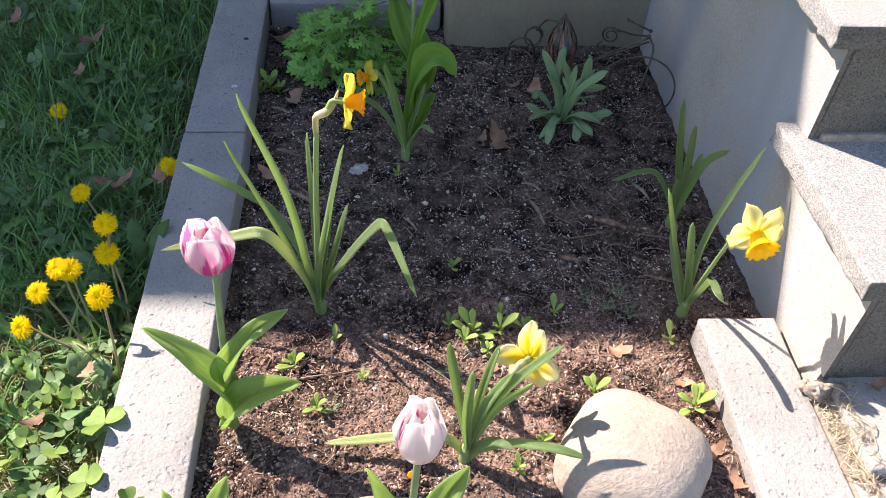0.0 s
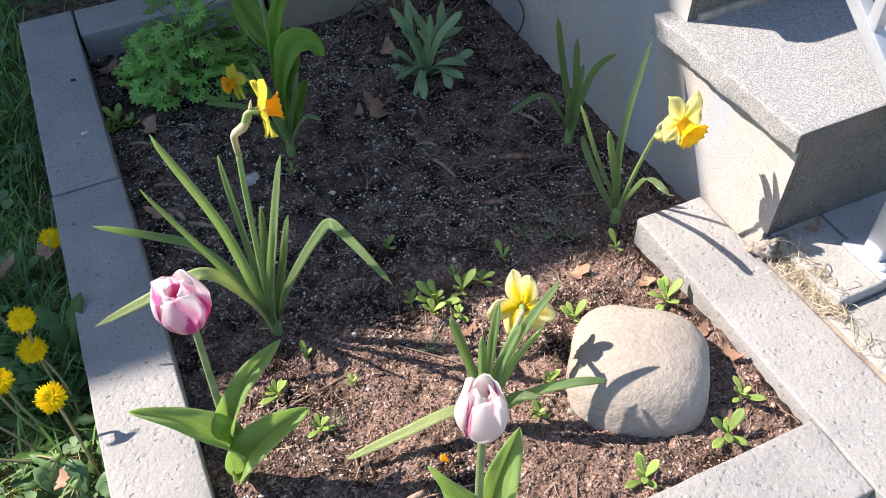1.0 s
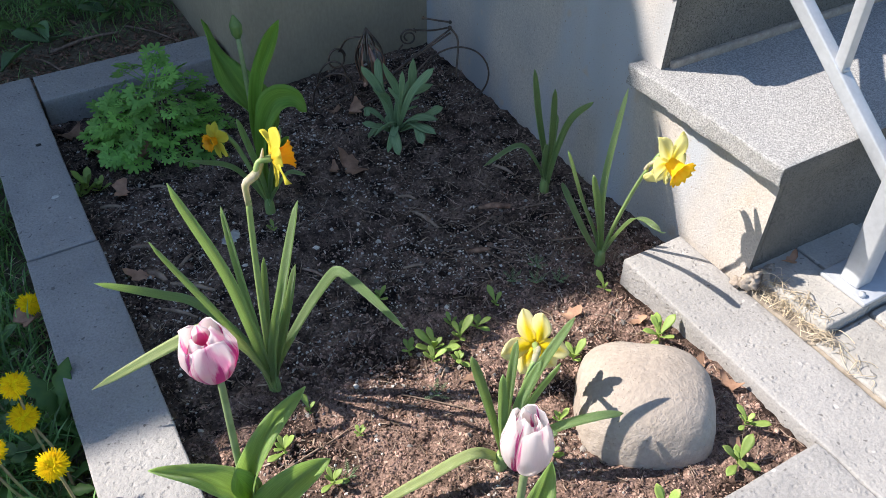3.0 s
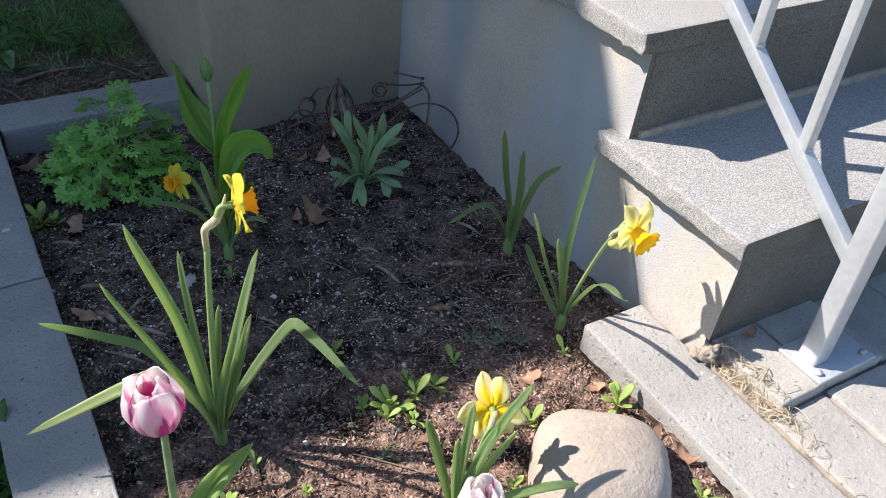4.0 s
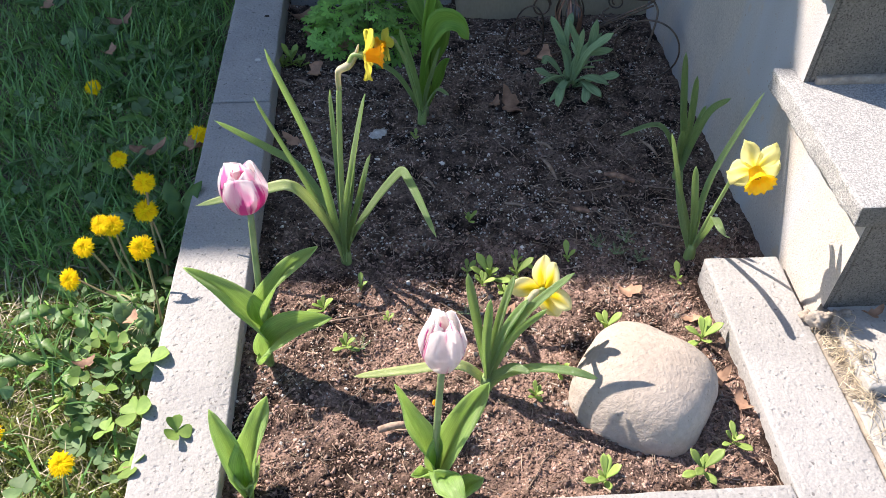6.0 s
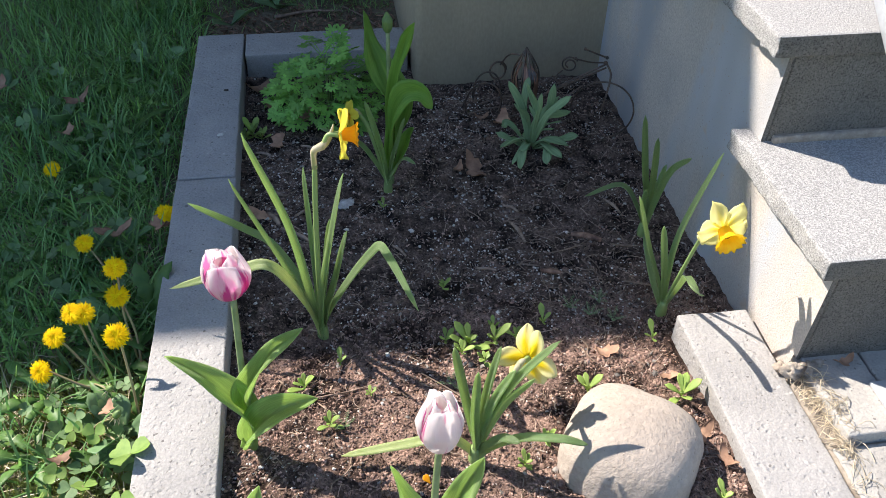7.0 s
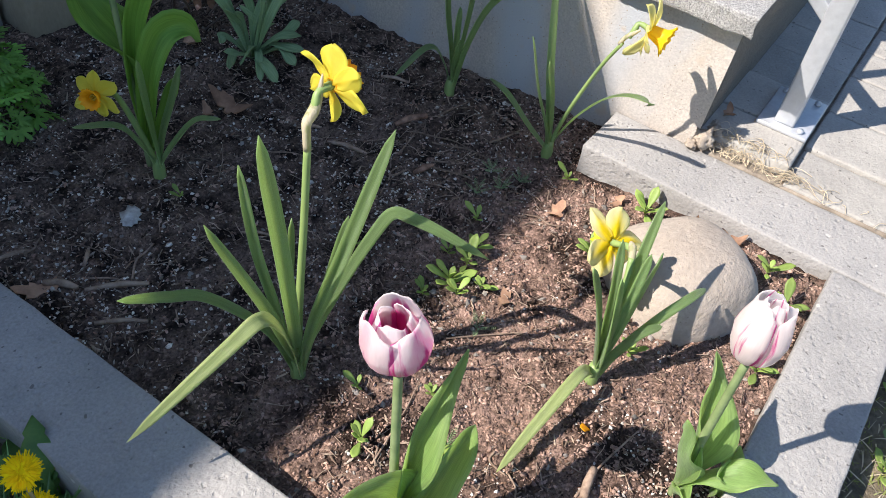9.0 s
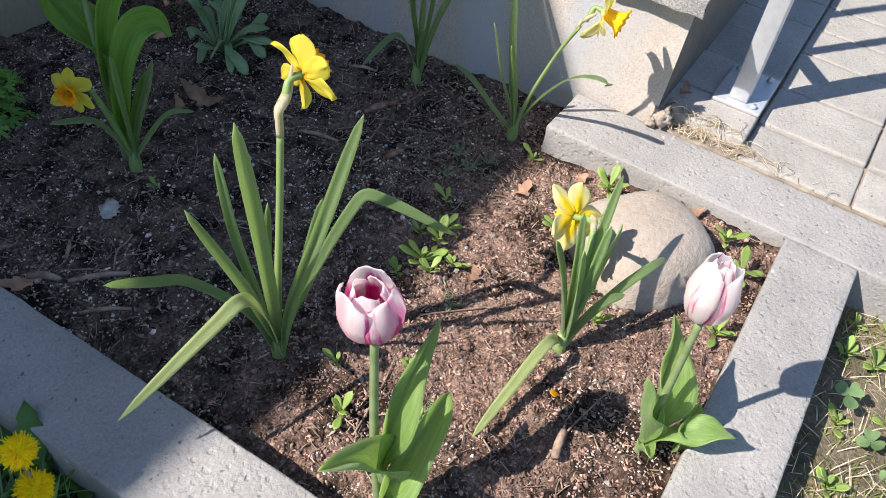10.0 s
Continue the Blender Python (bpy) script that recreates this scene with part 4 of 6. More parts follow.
# budding tulip with very broad leaves at the back
wavy = dict(fold=0.75, base=0.22, tip=0.5, peak=0.58, wave=0.42)
t5 = tulip((0.268, 0.742, 0.002), (0.268, 0.764, 0.285), (0.0, 0.0, 0.0), [
    ([(0.266, 0.742, 0.020), (0.268, 0.748, 0.090), (0.278, 0.762, 0.150), (0.256, 0.788, 0.205), (0.240, 0.806, 0.250), (0.233, 0.818, 0.300)], 0.043, (0.40, -0.85, 0.30), dict(wavy, wave=0.9)),
    ([(0.270, 0.744, 0.030), (0.274, 0.750, 0.130), (0.280, 0.736, 0.225), (0.290, 0.696, 0.298), (0.300, 0.666, 0.348)], 0.026, (-0.6, -0.7, 0.3), dict(wavy, wave=0.5)),
    ([(0.269, 0.738, 0.025), (0.270, 0.730, 0.090), (0.274, 0.722, 0.150), (0.292, 0.712, 0.196), (0.318, 0.702, 0.200), (0.334, 0.694, 0.178)], 0.035, (-0.5, -0.5, 0.7), dict(wavy, wave=0.7, fold=0.9)),
    ([(0.272, 0.738, 0.020), (0.284, 0.726, 0.070), (0.296, 0.716, 0.115), (0.304, 0.704, 0.138)], 0.018, (-0.4, -0.7, 0.5), wavy),
], "tulip with one closed green bud and very broad leaves", leaf_mat="broad_leaf")
part("bud", tube([(0.268, 0.764, 0.283), (0.268, 0.766, 0.292), (0.268, 0.767, 0.305), (0.267, 0.768, 0.319)], [0.003, 0.0085, 0.0095, 0.002], 14, 10, M["bud"], "bud"), t5, "closed green bud")

# young tulips without flowers
for x, y, z, spec in ((0.026, -0.034, 0.034, [((-0.002, 0.000, 0.155), 0.024, (0.4, -0.8, 0.3)), ((0.058, 0.010, 0.160), 0.030, (-0.4, -0.8, 0.3)), ((0.030, -0.050, 0.075), 0.034, (0, 0.2, 0.9))]),
                      (0.258, -0.056, 0.034, [((0.232, -0.052, 0.098), 0.024, (0.5, -0.5, 0.6)), ((0.286, -0.058, 0.088), 0.026, (-0.5, -0.4, 0.7))])):
    plant = thing("young_tulip", x, y, z, "young tulip shoot with light green leaves and no flower", "plant", "young tulips")
    for i, (tip, w, facing) in enumerate(spec):
        tip = Vector(tip)
        b = Vector((x, y, z - 0.006))
        part("leaf", strap([b, b.lerp(tip, 0.5) + Vector((0, 0, 0.012)), tip], w, M["tulip_leaf"], facing, seed=i + 20, n=16, cols=7, thick=0.0011, **broad), plant)


# ---- grey rosette and lobed plant ----
def rosette(base, tips, label):
    plant = thing("rosette_plant", *base, label, "plant")
    b = Vector(base)
    for i, (tip, w) in enumerate(tips):
        tip = Vector(tip)
        w *= 0.82 if tip.z > 0.08 else 0.80
        flat = Vector((tip.x - b.x, tip.y - b.y, 0))
        mid = b + flat * (0.36 if tip.z > 0.05 else 0.5) + Vector((0, 0, (tip.z - b.z) * 0.60 + (0.0 if tip.z > 0.05 else 0.016)))
        mid += Vector((0.014 * math.sin(i * 4.1), 0.014 * math.cos(i * 5.3), 0.008 * math.sin(i * 2.3)))
        facing = Vector((-flat.x, -flat.y, 0)).normalized() * 0.6 + Vector((0, 0, 0.8)) if tip.z < 0.08 else Vector((-0.35, -0.9, 0.25))
        part("leaf", strap([b + flat * 0.05, mid, tip], w, M["grey_leaf"], facing, fold=0.35, n=14, cols=5, base=0.14, tip=0.30, peak=0.72, seed=i, wave=0.45, twist=0.8 * math.sin(i * 2.7)), plant)
    return plant


rr = random.Random(11)
tips = [((0.504, 0.865, 0.124), 0.019), ((0.551, 0.897, 0.112), 0.019), ((0.573, 0.799, 0.152), 0.018), ((0.600, 0.775, 0.138), 0.018), ((0.508, 0.735, 0.012), 0.022), ((0.530, 0.830, 0.14), 0.017),
        ((0.612, 0.800, 0.09), 0.017), ((0.590, 0.750, 0.02), 0.021), ((0.560, 0.745, 0.012), 0.022), ((0.608, 0.775, 0.03), 0.019), ((0.472, 0.805, 0.05), 0.018), ((0.484, 0.785, 0.03), 0.019)]
for i in range(7):
    th, q = rr.uniform(0, 6.28), rr.uniform(0.03, 0.088)
    tips.append(((0.548 + q * math.cos(th), 0.812 + q * math.sin(th), rr.uniform(0.004, 0.05)), rr.uniform(0.014, 0.022)))
for i in range(6):
    th, q = rr.uniform(0, 6.28), rr.uniform(0.008, 0.045)
    tips.append(((0.548 + q * math.cos(th), 0.822 + q * math.sin(th) * 1.1, rr.uniform(0.05, 0.14) * (1.25 - q * 8)), rr.uniform(0.010, 0.014)))
rosette((0.546, 0.822, -0.002), tips, "grey-green felted rosette plant with spoon-shaped leaves")


def lobed_leaf(me_name, size, seed):
    """A flat compound leaf: a midrib with three pairs of cut lobes and an end lobe, lying along +y."""
    rnd = random.Random(seed)
    verts, faces = [], []

    def lobe(cx, cy, ang, r):
        k = len(verts)
        n = 31
        verts.append((cx, cy, 0.0))
        for i in range(n):
            f = i / (n - 1)
            th = ang - 2.0 + 4.0 * f
            teeth = abs(math.cos((f - 0.5) * math.pi * 5.0))
            q = r * (0.40 + 0.66 * teeth ** 0.8) * (0.50 + 0.62 * math.sin(f * math.pi) ** 0.8)
            verts.append((cx + q * math.cos(th), cy + q * math.sin(th), 0.16 * q * math.cos(5 * f) + rnd.uniform(-0.0006, 0.0006)))
        for i in range(n - 1):
            faces.append((k, k + 1 + i, k + 2 + i))

    for s, r in ((0.30, 0.20), (0.55, 0.26)):
        for sgn in (-1, 1):
            lobe(sgn * size * 0.20, size * (s + 0.04), math.pi / 2 - sgn * 0.95, size * r)
    lobe(0, size * 0.74, math.pi / 2, size * 0.30)
    k = len(verts)
    w = size * 0.018
    verts.extend([(-w, -size * 0.5, -size * 0.25), (w, -size * 0.5, -size * 0.25), (w, size * 0.75, 0.0008), (-w, size * 0.75, 0.0008)])
    faces.append((k, k + 1, k + 2, k + 3))
    for sgn in (-1, 1):
        for s in (0.30, 0.55):
            k = len(verts)
            verts.extend([(0, size * (s - 0.06), 0), (sgn * size * 0.2, size * (s + 0.03), 0.0004), (sgn * size * 0.2, size * (s + 0.06), 0.0004), (0, size * (s - 0.02), 0)])
            faces.append((k, k + 1, k + 2, k + 3))
    # give the leaf a body
    n = len(verts)
    verts.extend([(x, y, z - 0.0006) for x, y, z in verts[:n]])
    faces.extend([tuple(n + i for i in f[::-1]) for f in faces[:]])
    return mesh_of(me_name, verts, faces, M["lobed"])


def lobed_plant(cx, cy, radius, height, count, size, label, seed, name="lobed_plant"):
    plant = thing(name, cx, cy, 0.0, label, "plant")
    rnd = random.Random(seed)
    kinds = [lobed_leaf("leaf", size * q, seed + i) for i, q in enumerate((0.8, 0.95, 1.1, 1.25))]
    for i in range(count):
        th = i * 2.39996 + rnd.uniform(-0.3, 0.3)
        f = math.sqrt((i + 0.5) / count)
        q = radius * f
        z = height * (1 - 0.72 * f * f) * rnd.uniform(0.40, 1.15)
        ob = new("leaf", kinds[i % 4])
        ob.parent = plant
        ob.matrix_basis = Matrix.Translation((q * math.cos(th), q * math.sin(th) * 0.85, z)) @ Euler((radians(rnd.uniform(-25, 35) - 26 * f), radians(rnd.uniform(-32, 32)), th - math.pi / 2 + rnd.uniform(-0.5, 0.5))).to_matrix().to_4x4()
    for i in range(14):
        th, q = i * 2.4, radius * rnd.uniform(0.3, 0.85)
        tip = (q * math.cos(th), q * math.sin(th) * 0.85, height * (1 - 0.7 * (q / radius) ** 2) * 0.9)
        me = tube([(0.01 * math.cos(th), 0.01 * math.sin(th), -0.01), (tip[0] * 0.45, tip[1] * 0.45, tip[2] * 0.75), tip], [0.0018, 0.0011], 8, 5, M["daf_stem"], "stalk")
        ob = new("stalk", me)
        ob.parent = plant
    return plant


lobed_plant(0.160, 0.992, 0.092, 0.142, 112, 0.045, "bushy green plant with finely lobed leaves in the back corner", 3)

# ---- rock ----
bm = bmesh.new()
bmesh.ops.create_icosphere(bm, subdivisions=5, radius=1)
for v in bm.verts:
    d = v.co.normalized()
    full = (abs(d.x) ** 2.75 + abs(d.y) ** 2.75 + abs(d.z) ** 2.6) ** (-1 / 2.7)
    q = d * 1.3 + Vector((11.2, 4.1, 7))
    p = d * full * (1 + 0.045 * noise.noise(q) + 0.014 * noise.noise(q * 4) + 0.004 * noise.noise(q * 14))
    p.x *= 1 - 0.10 * max(0.0, p.z)
    p.z *= 1 - 0.08 * p.x
    v.co = Vector((p.x * 0.087, p.y * 0.084, p.z * 0.071))
rock_me = bpy.data.meshes.new("rock")
bm.to_mesh(rock_me)
bm.free()
rock_me.materials.append(M["rock"])
rock_me.polygons.foreach_set("use_smooth", [True] * len(rock_me.polygons))
rock_me.transform(pose(0.504, 0.083, 0.033, 0, 0, 54))
single("rock", rock_me, "smooth rounded beige field stone half sunk in soil", "rock")


# ---- small plants ----
def small_leaf(length, width, seed, mat, name="leaf", cup=0.15):
    """A short blunt leaf lying along +y from the origin, with a little body and a cupped blade."""
    rnd = random.Random(seed)
    droop = rnd.uniform(0.05, 0.35)
    grid = []
    for r in range(8):
        v = r / 7
        w = width * 0.5 * lerp_table(v, (0, 0.2, 0.5, 0.75, 0.92, 1), (0.16, 0.30, 0.85, 1.0, 0.62, 0.06))
        grid.append([Vector((u * w, length * v, cup * abs(u) * w + 0.25 * length * v - droop * length * v * v)) for u in (-1, -0.5, 0, 0.5, 1)])
    return sheet(grid, 0.0007, mat, name)


seed_kinds = [small_leaf(l, w, i, M["seedling"]) for i, (l, w) in enumerate(((0.012, 0.0054), (0.017, 0.0066), (0.022, 0.0084), (0.027, 0.0100)))]


def seedling(x, y, size, count, seed, label):
    rnd = random.Random(seed)
    ob = thing("seedling", x, y, soil_z(x, y) - 0.001, label, "weed", "seedlings in the bed")
    for i in range(count):
        leaf = new("leaf", seed_kinds[min(3, int(rnd.random() * 4))])
        leaf.parent = ob
        f = (i + 0.5) / count
        leaf.matrix_basis = Euler((radians(rnd.uniform(5, 25) + 45 * (1 - f)), 0, i * 2.4 + rnd.uniform(-0.3, 0.3))).to_matrix().to_4x4() @ Matrix.Diagonal((size, size, size, 1)) if i else pose(0, 0, 0, 30, 0, 0)
        leaf.location = (0, 0, 0.004 + 0.010 * (1 - f) * size)


spots = ((0.099, 0.252, 1.1, 7), (0.131, 0.181, 1.0, 8), (0.150, 0.297, 0.7, 6), (0.187, 0.227, 0.6, 6), (0.368, 0.084, 1.1, 8), (0.304, 0.321, 1.0, 6), (0.336, 0.306, 1.6, 8), (0.322, 0.285, 1.2, 6),
         (0.373, 0.304, 1.5, 7), (0.406, 0.312, 1.2, 6), (0.378, 0.335, 1.0, 5), (0.352, 0.270, 1.2, 6), (0.455, 0.342, 0.8, 6), (0.480, 0.192, 1.3, 6), (0.607, 0.170, 1.5, 7), (0.402, 0.117, 0.9, 6),
         (0.428, -0.043, 1.3, 7), (0.543, -0.037, 1.5, 7), (0.591, -0.001, 1.4, 7), (0.317, 0.435, 0.9, 6), (0.013, 0.915, 1.6, 12), (-0.001, 0.90, 1.2, 9), (0.608, 0.288, 0.7, 6), (0.030, 0.905, 1.1, 8), (0.245, 0.660, 0.7, 4))
for i, (x, y, size, count) in enumerate(spots):
    seedling(x, y, size * 0.88, count, 40 + i, "small green weed seedling with rounded leaves in soil" if size < 1.2 else "larger light green weed seedling in soil")

for i, (x, y, size, count) in enumerate(((0.432, -0.205, 1.6, 8), (0.545, -0.190, 1.4, 8), (0.540, -0.225, 1.9, 9), (0.612, -0.235, 1.6, 8), (0.340, -0.215, 1.5, 8), (0.600, -0.190, 1.2, 7), (0.470, -0.260, 1.8, 9), (0.520, -0.30, 2.0, 10))):
    rnd = random.Random(140 + i)
    ob = thing("weed", x, y, -0.014, "low green weed in bare ground beside the edging", "weed", "weeds before the bed")
    for k in range(count):
        leaf = new("leaf", seed_kinds[rnd.randrange(4)])
        leaf.parent = ob
        f = (k + 0.5) / count
        leaf.matrix_basis = Euler((radians(rnd.uniform(5, 25) + 40 * (1 - f)), 0, k * 2.4)).to_matrix().to_4x4() @ Matrix.Diagonal((size * 0.72, size * 0.66, size * 0.7, 1))
        leaf.location = (0, 0, 0.004 + 0.009 * (1 - f) * size)

for i, (x, y) in enumerate(((0.532, 0.352), (0.552, 0.380), (0.505, 0.372), (0.565, 0.340), (0.150, 0.182), (0.300, 0.240))):
    rnd = random.Random(180 + i)
    ob = thing("feathery_weed", x, y, soil_z(x, y), "tiny feathery grey-green weed in soil", "weed", "feathery weeds")
    for k in range(6):
        th, ln, up = k * 1.05 + rnd.uniform(-0.3, 0.3), rnd.uniform(0.012, 0.022), rnd.uniform(0.006, 0.016)
        tip = Vector((ln * math.cos(th), ln * math.sin(th), up))
        verts, faces = [], []
        side = Vector((-math.sin(th), math.cos(th), 0))
        for j in range(9):
            c = tip * (0.15 + 0.85 * j / 8) + Vector((0, 0, 0.002))
            reach = 0.0042 * math.sin(math.pi * (0.2 + 0.75 * j / 8))
            for sg in (-1, 1):
                n = len(verts)
                along = tip.normalized()
                a, b = c - along * 0.0005, c + along * 0.0005
                e = c + side * sg * reach + along * reach * 0.6 + Vector((0, 0, 0.0006))
                verts.extend([a, b, e, (a + b + e) / 3 + Vector((0, 0, 0.0006))])
                faces.extend([(n, n + 1, n + 3), (n + 1, n + 2, n + 3), (n + 2, n, n + 3), (n, n + 2, n + 1)])
        n = len(verts)
        verts.extend([side * 0.0004, side * -0.0004, tip, Vector((0, 0, 0.0008))])
        faces.extend([(n, n + 1, n + 2), (n, n + 2, n + 3), (n + 1, n + 3, n + 2), (n, n + 3, n + 1)])
        leaf = new("leaf", mesh_of("leaf", verts, faces, M["grey_leaf"]))
        leaf.parent = ob

# ---- dandelions ----
def floret_head(radius, seed):
    """Many narrow rays in four rings over a low dome."""
    rnd = random.Random(seed)
    verts, faces = [], []
    for ring, (count, reach, lift) in enumerate(((72, 1.04, -0.06), (66, 0.93, 0.00), (56, 0.76, 0.05), (42, 0.56, 0.09), (28, 0.34, 0.11))):
        for i in range(count):
            th = 2 * math.pi * (i + rnd.uniform(-0.25, 0.25)) / count + ring
            out, side = Vector((math.cos(th), math.sin(th), 0)), Vector((-math.sin(th), math.cos(th), 0))
            r = radius * reach * rnd.uniform(0.82, 1.10)
            w = radius * 0.038
            k = len(verts)
            z1 = radius * (lift + rnd.uniform(-0.06, 0.06))
            verts.extend([out * 0.1 * radius - side * w * 0.5, out * 0.1 * radius + side * w * 0.5,
                          out * r * 0.6 + side * w + Vector((0, 0, z1 * 0.9 + 0.1 * radius)), out * r * 0.6 - side * w + Vector((0, 0, z1 * 0.9 + 0.1 * radius)),
                          out * r + side * w * 0.7 + Vector((0, 0, z1)), out * r - side * w * 0.7 + Vector((0, 0, z1))])
            faces.extend([(k, k + 1, k + 2, k + 3), (k + 3, k + 2, k + 4, k + 5)])
    k = len(verts)
    for i in range(14):
        th = 2 * math.pi * i / 14
        verts.append(Vector((math.cos(th), math.sin(th), 0)) * radius * 0.8 + Vector((0, 0, radius * 0.02)))
    verts.append(Vector((0, 0, radius * 0.15)))
    faces.extend([(k + i, k + (i + 1) % 14, k + 14) for i in range(14)])
    return mesh_of("flower_head", verts, faces, M["dandelion"])


heads = [floret_head(r, i) for i, r in enumerate((0.0145, 0.0155, 0.0165))]


def dandelion(head, root, tilt, seed, label="bright yellow dandelion flower on a thin stalk in grass"):
    rnd = random.Random(seed)
    ob = thing("dandelion", *root, label, "flower", "dandelions in the lawn")
    h, r = Vector(head), Vector(root)
    d = Vector((tilt[0], tilt[1] - 0.35, tilt[2])).normalized()
    mid = r.lerp(h, 0.5) + Vector((rnd.uniform(-0.008, 0.008), rnd.uniform(-0.008, 0.008), -0.006))
    part("stalk", tube([r + Vector((0, 0, -0.015)), mid, h - d * 0.012, h - d * 0.003], [0.0018, 0.0017, 0.0015], 12, 7, M["dand_stalk"], "stalk"), ob)
    part("calyx", tube([h - d * 0.010, h - d * 0.004, h], [0.0025, 0.0055, 0.0065], 5, 9, M["dand_leaf"], "calyx"), ob)
    top = new("flower_head", heads[seed % 3])
    top.parent = ob
    top.matrix_basis = Matrix.Translation(h - r) @ d.to_track_quat("Z", "Y").to_matrix().to_4x4() @ Matrix.Rotation(rnd.random() * 6, 4, "Z")


flowers = [((-0.225, 0.540, 0.071), (-0.170, 0.470, 0.0), (-0.1, -0.3, 1)), ((-0.146, 0.400, 0.137), (-0.135, 0.350, 0.0), (0, -0.5, 1)), ((-0.151, 0.389, 0.094), (-0.130, 0.330, 0.0), (0, -0.4, 1)),
           ((-0.203, 0.352, 0.104), (-0.160, 0.320, 0.0), (-0.2, -0.4, 1)), ((-0.188, 0.353, 0.101), (-0.155, 0.330, 0.0), (0.2, -0.3, 1)), ((-0.132, 0.286, 0.121), (-0.120, 0.236, 0.0), (0, -0.6, 1)),
           ((-0.225, 0.328, 0.085), (-0.165, 0.285, 0.0), (-0.1, -0.5, 1)), ((-0.239, 0.285, 0.067), (-0.120, 0.288, 0.004), (-0.4, -0.6, 0.8)), ((-0.118, 0.631, 0.046), (-0.120, 0.600, 0.0), (0, -0.5, 1)),
           ((-0.331, 0.797, 0.036), (-0.325, 0.770, 0.0), (0, -0.3, 1)), ((-0.272, 1.491, 0.060), (-0.270, 1.480, 0.0), (0, -0.5, 1)), ((-0.141, 1.491, 0.060), (-0.145, 1.475, 0.0), (0, -0.6, 1)),
           ((-0.189, 0.013, 0.045), (-0.195, -0.005, 0.0), (0, -0.2, 1)), ((-0.285, 0.062, 0.040), (-0.29, 0.05, 0.0), (0, -0.2, 1))]
for i, (h, r, t) in enumerate(flowers):
    dandelion(h, r, t, i)


def toothed_leaf(length, width, seed):
    rnd = random.Random(seed)
    grid = []
    n = 26
    for r in range(n):
        v = r / (n - 1)
        w = width * 0.5 * lerp_table(v, (0, 0.15, 0.6, 0.85, 1), (0.12, 0.35, 0.9, 0.8, 0.05))
        w *= 0.55 + 0.45 * abs(math.sin(v * math.pi * 4.5 + 0.4)) if v < 0.85 else 1
        lift = 0.55 * length * v - 0.62 * length * v * v
        grid.append([Vector((u * w, length * v, lift + 0.2 * abs(u) * w)) for u in (-1, 0, 1)])
    return sheet(grid, 0.0007, M["dand_leaf"], "leaf")


tooth = [toothed_leaf(l, w, i) for i, (l, w) in enumerate(((0.07, 0.018), (0.09, 0.022), (0.11, 0.024)))]
for i, (x, y, count) in enumerate(((-0.125, 0.245, 9), (-0.150, 0.345, 9), (-0.165, 0.470, 8), (-0.30, 0.62, 8), (-0.32, 0.77, 7), (-0.48, 0.72, 7), (-0.25, 0.30, 7), (-0.27, 1.46, 7), (-0.15, 1.47, 6), (-0.45, 0.40, 7), (-0.42, 1.05, 7), (-0.23, 0.93, 6), (-0.20, 0.72, 7), (-0.36, 0.50, 8), (-0.28, 1.15, 7), (-0.55, 0.95, 7), (-0.19, 0.40, 6), (-0.24, 0.20, 7), (-0.14, 1.02, 6), (-0.40, 0.20, 8), (0.02, 1.56, 7), (0.14, 1.62, 7), (0.25, 1.55, 6), (-0.06, 1.66, 7), (0.08, 1.74, 6))):
    ob = thing("dandelion_rosette", x, y, -0.008, "flat rosette of toothed dandelion leaves in grass", "weed", "dandelion leaves")
    rnd = random.Random(70 + i)
    for k in range(count):
        leaf = new("leaf", tooth[k % 3])
        leaf.parent = ob
        leaf.matrix_basis = Euler((radians(rnd.uniform(0, 35)), radians(rnd.uniform(-20, 20)), k * 2 * math.pi / count + rnd.uniform(-0.3, 0.3))).to_matrix().to_4x4() @ Matrix.Diagonal((1, rnd.uniform(0.75, 1.1), 1, 1))

broad_kinds = [small_leaf(l, w, 30 + i, M["dock"], cup=0.3) for i, (l, w) in enumerate(((0.060, 0.030), (0.075, 0.036), (0.090, 0.040)))]
for i, (x, y, count) in enumerate(((-0.185, 0.610, 4), (-0.250, 0.560, 3), (-0.300, 0.860, 4), (-0.170, 0.430, 4), (-0.360, 1.000, 4), (-0.450, 0.600, 3), (-0.200, 0.900, 3), (-0.140, 0.220, 4), (-0.500, 1.150, 4), (-0.220, 1.250, 3), (-0.380, 0.750, 3), (0.060, 1.500, 4), (0.200, 1.580, 4), (-0.050, 1.420, 3))):
    ob = thing("dock_plant", x, y, -0.006, "low broad-leaved weed with dull blue-green leaves in grass", "weed", "broad-leaved weeds")
    rnd = random.Random(170 + i)
    for k in range(count):
        leaf = new("leaf", broad_kinds[k % 3])
        leaf.parent = ob
        leaf.matrix_basis = Euler((radians(rnd.uniform(8, 40)), radians(rnd.uniform(-25, 25)), k * 2 * math.pi / count + rnd.uniform(-0.6, 0.6))).to_matrix().to_4x4()

upright = thing("dandelion_rosette", -0.122, 0.440, -0.008, "toothed dandelion leaves standing up against the edging", "weed", "dandelion leaves")
for k, (tilt, turn) in enumerate(((58, -35), (66, -12), (52, -70), (60, 20))):
    leaf = new("leaf", tooth[(k + 2) % 3])
    leaf.parent = upright
    leaf.matrix_basis = Euler((radians(tilt), radians(12 * math.sin(k * 2.0)), radians(turn))).to_matrix().to_4x4() @ Matrix.Diagonal((1.25, 0.85, 1, 1))


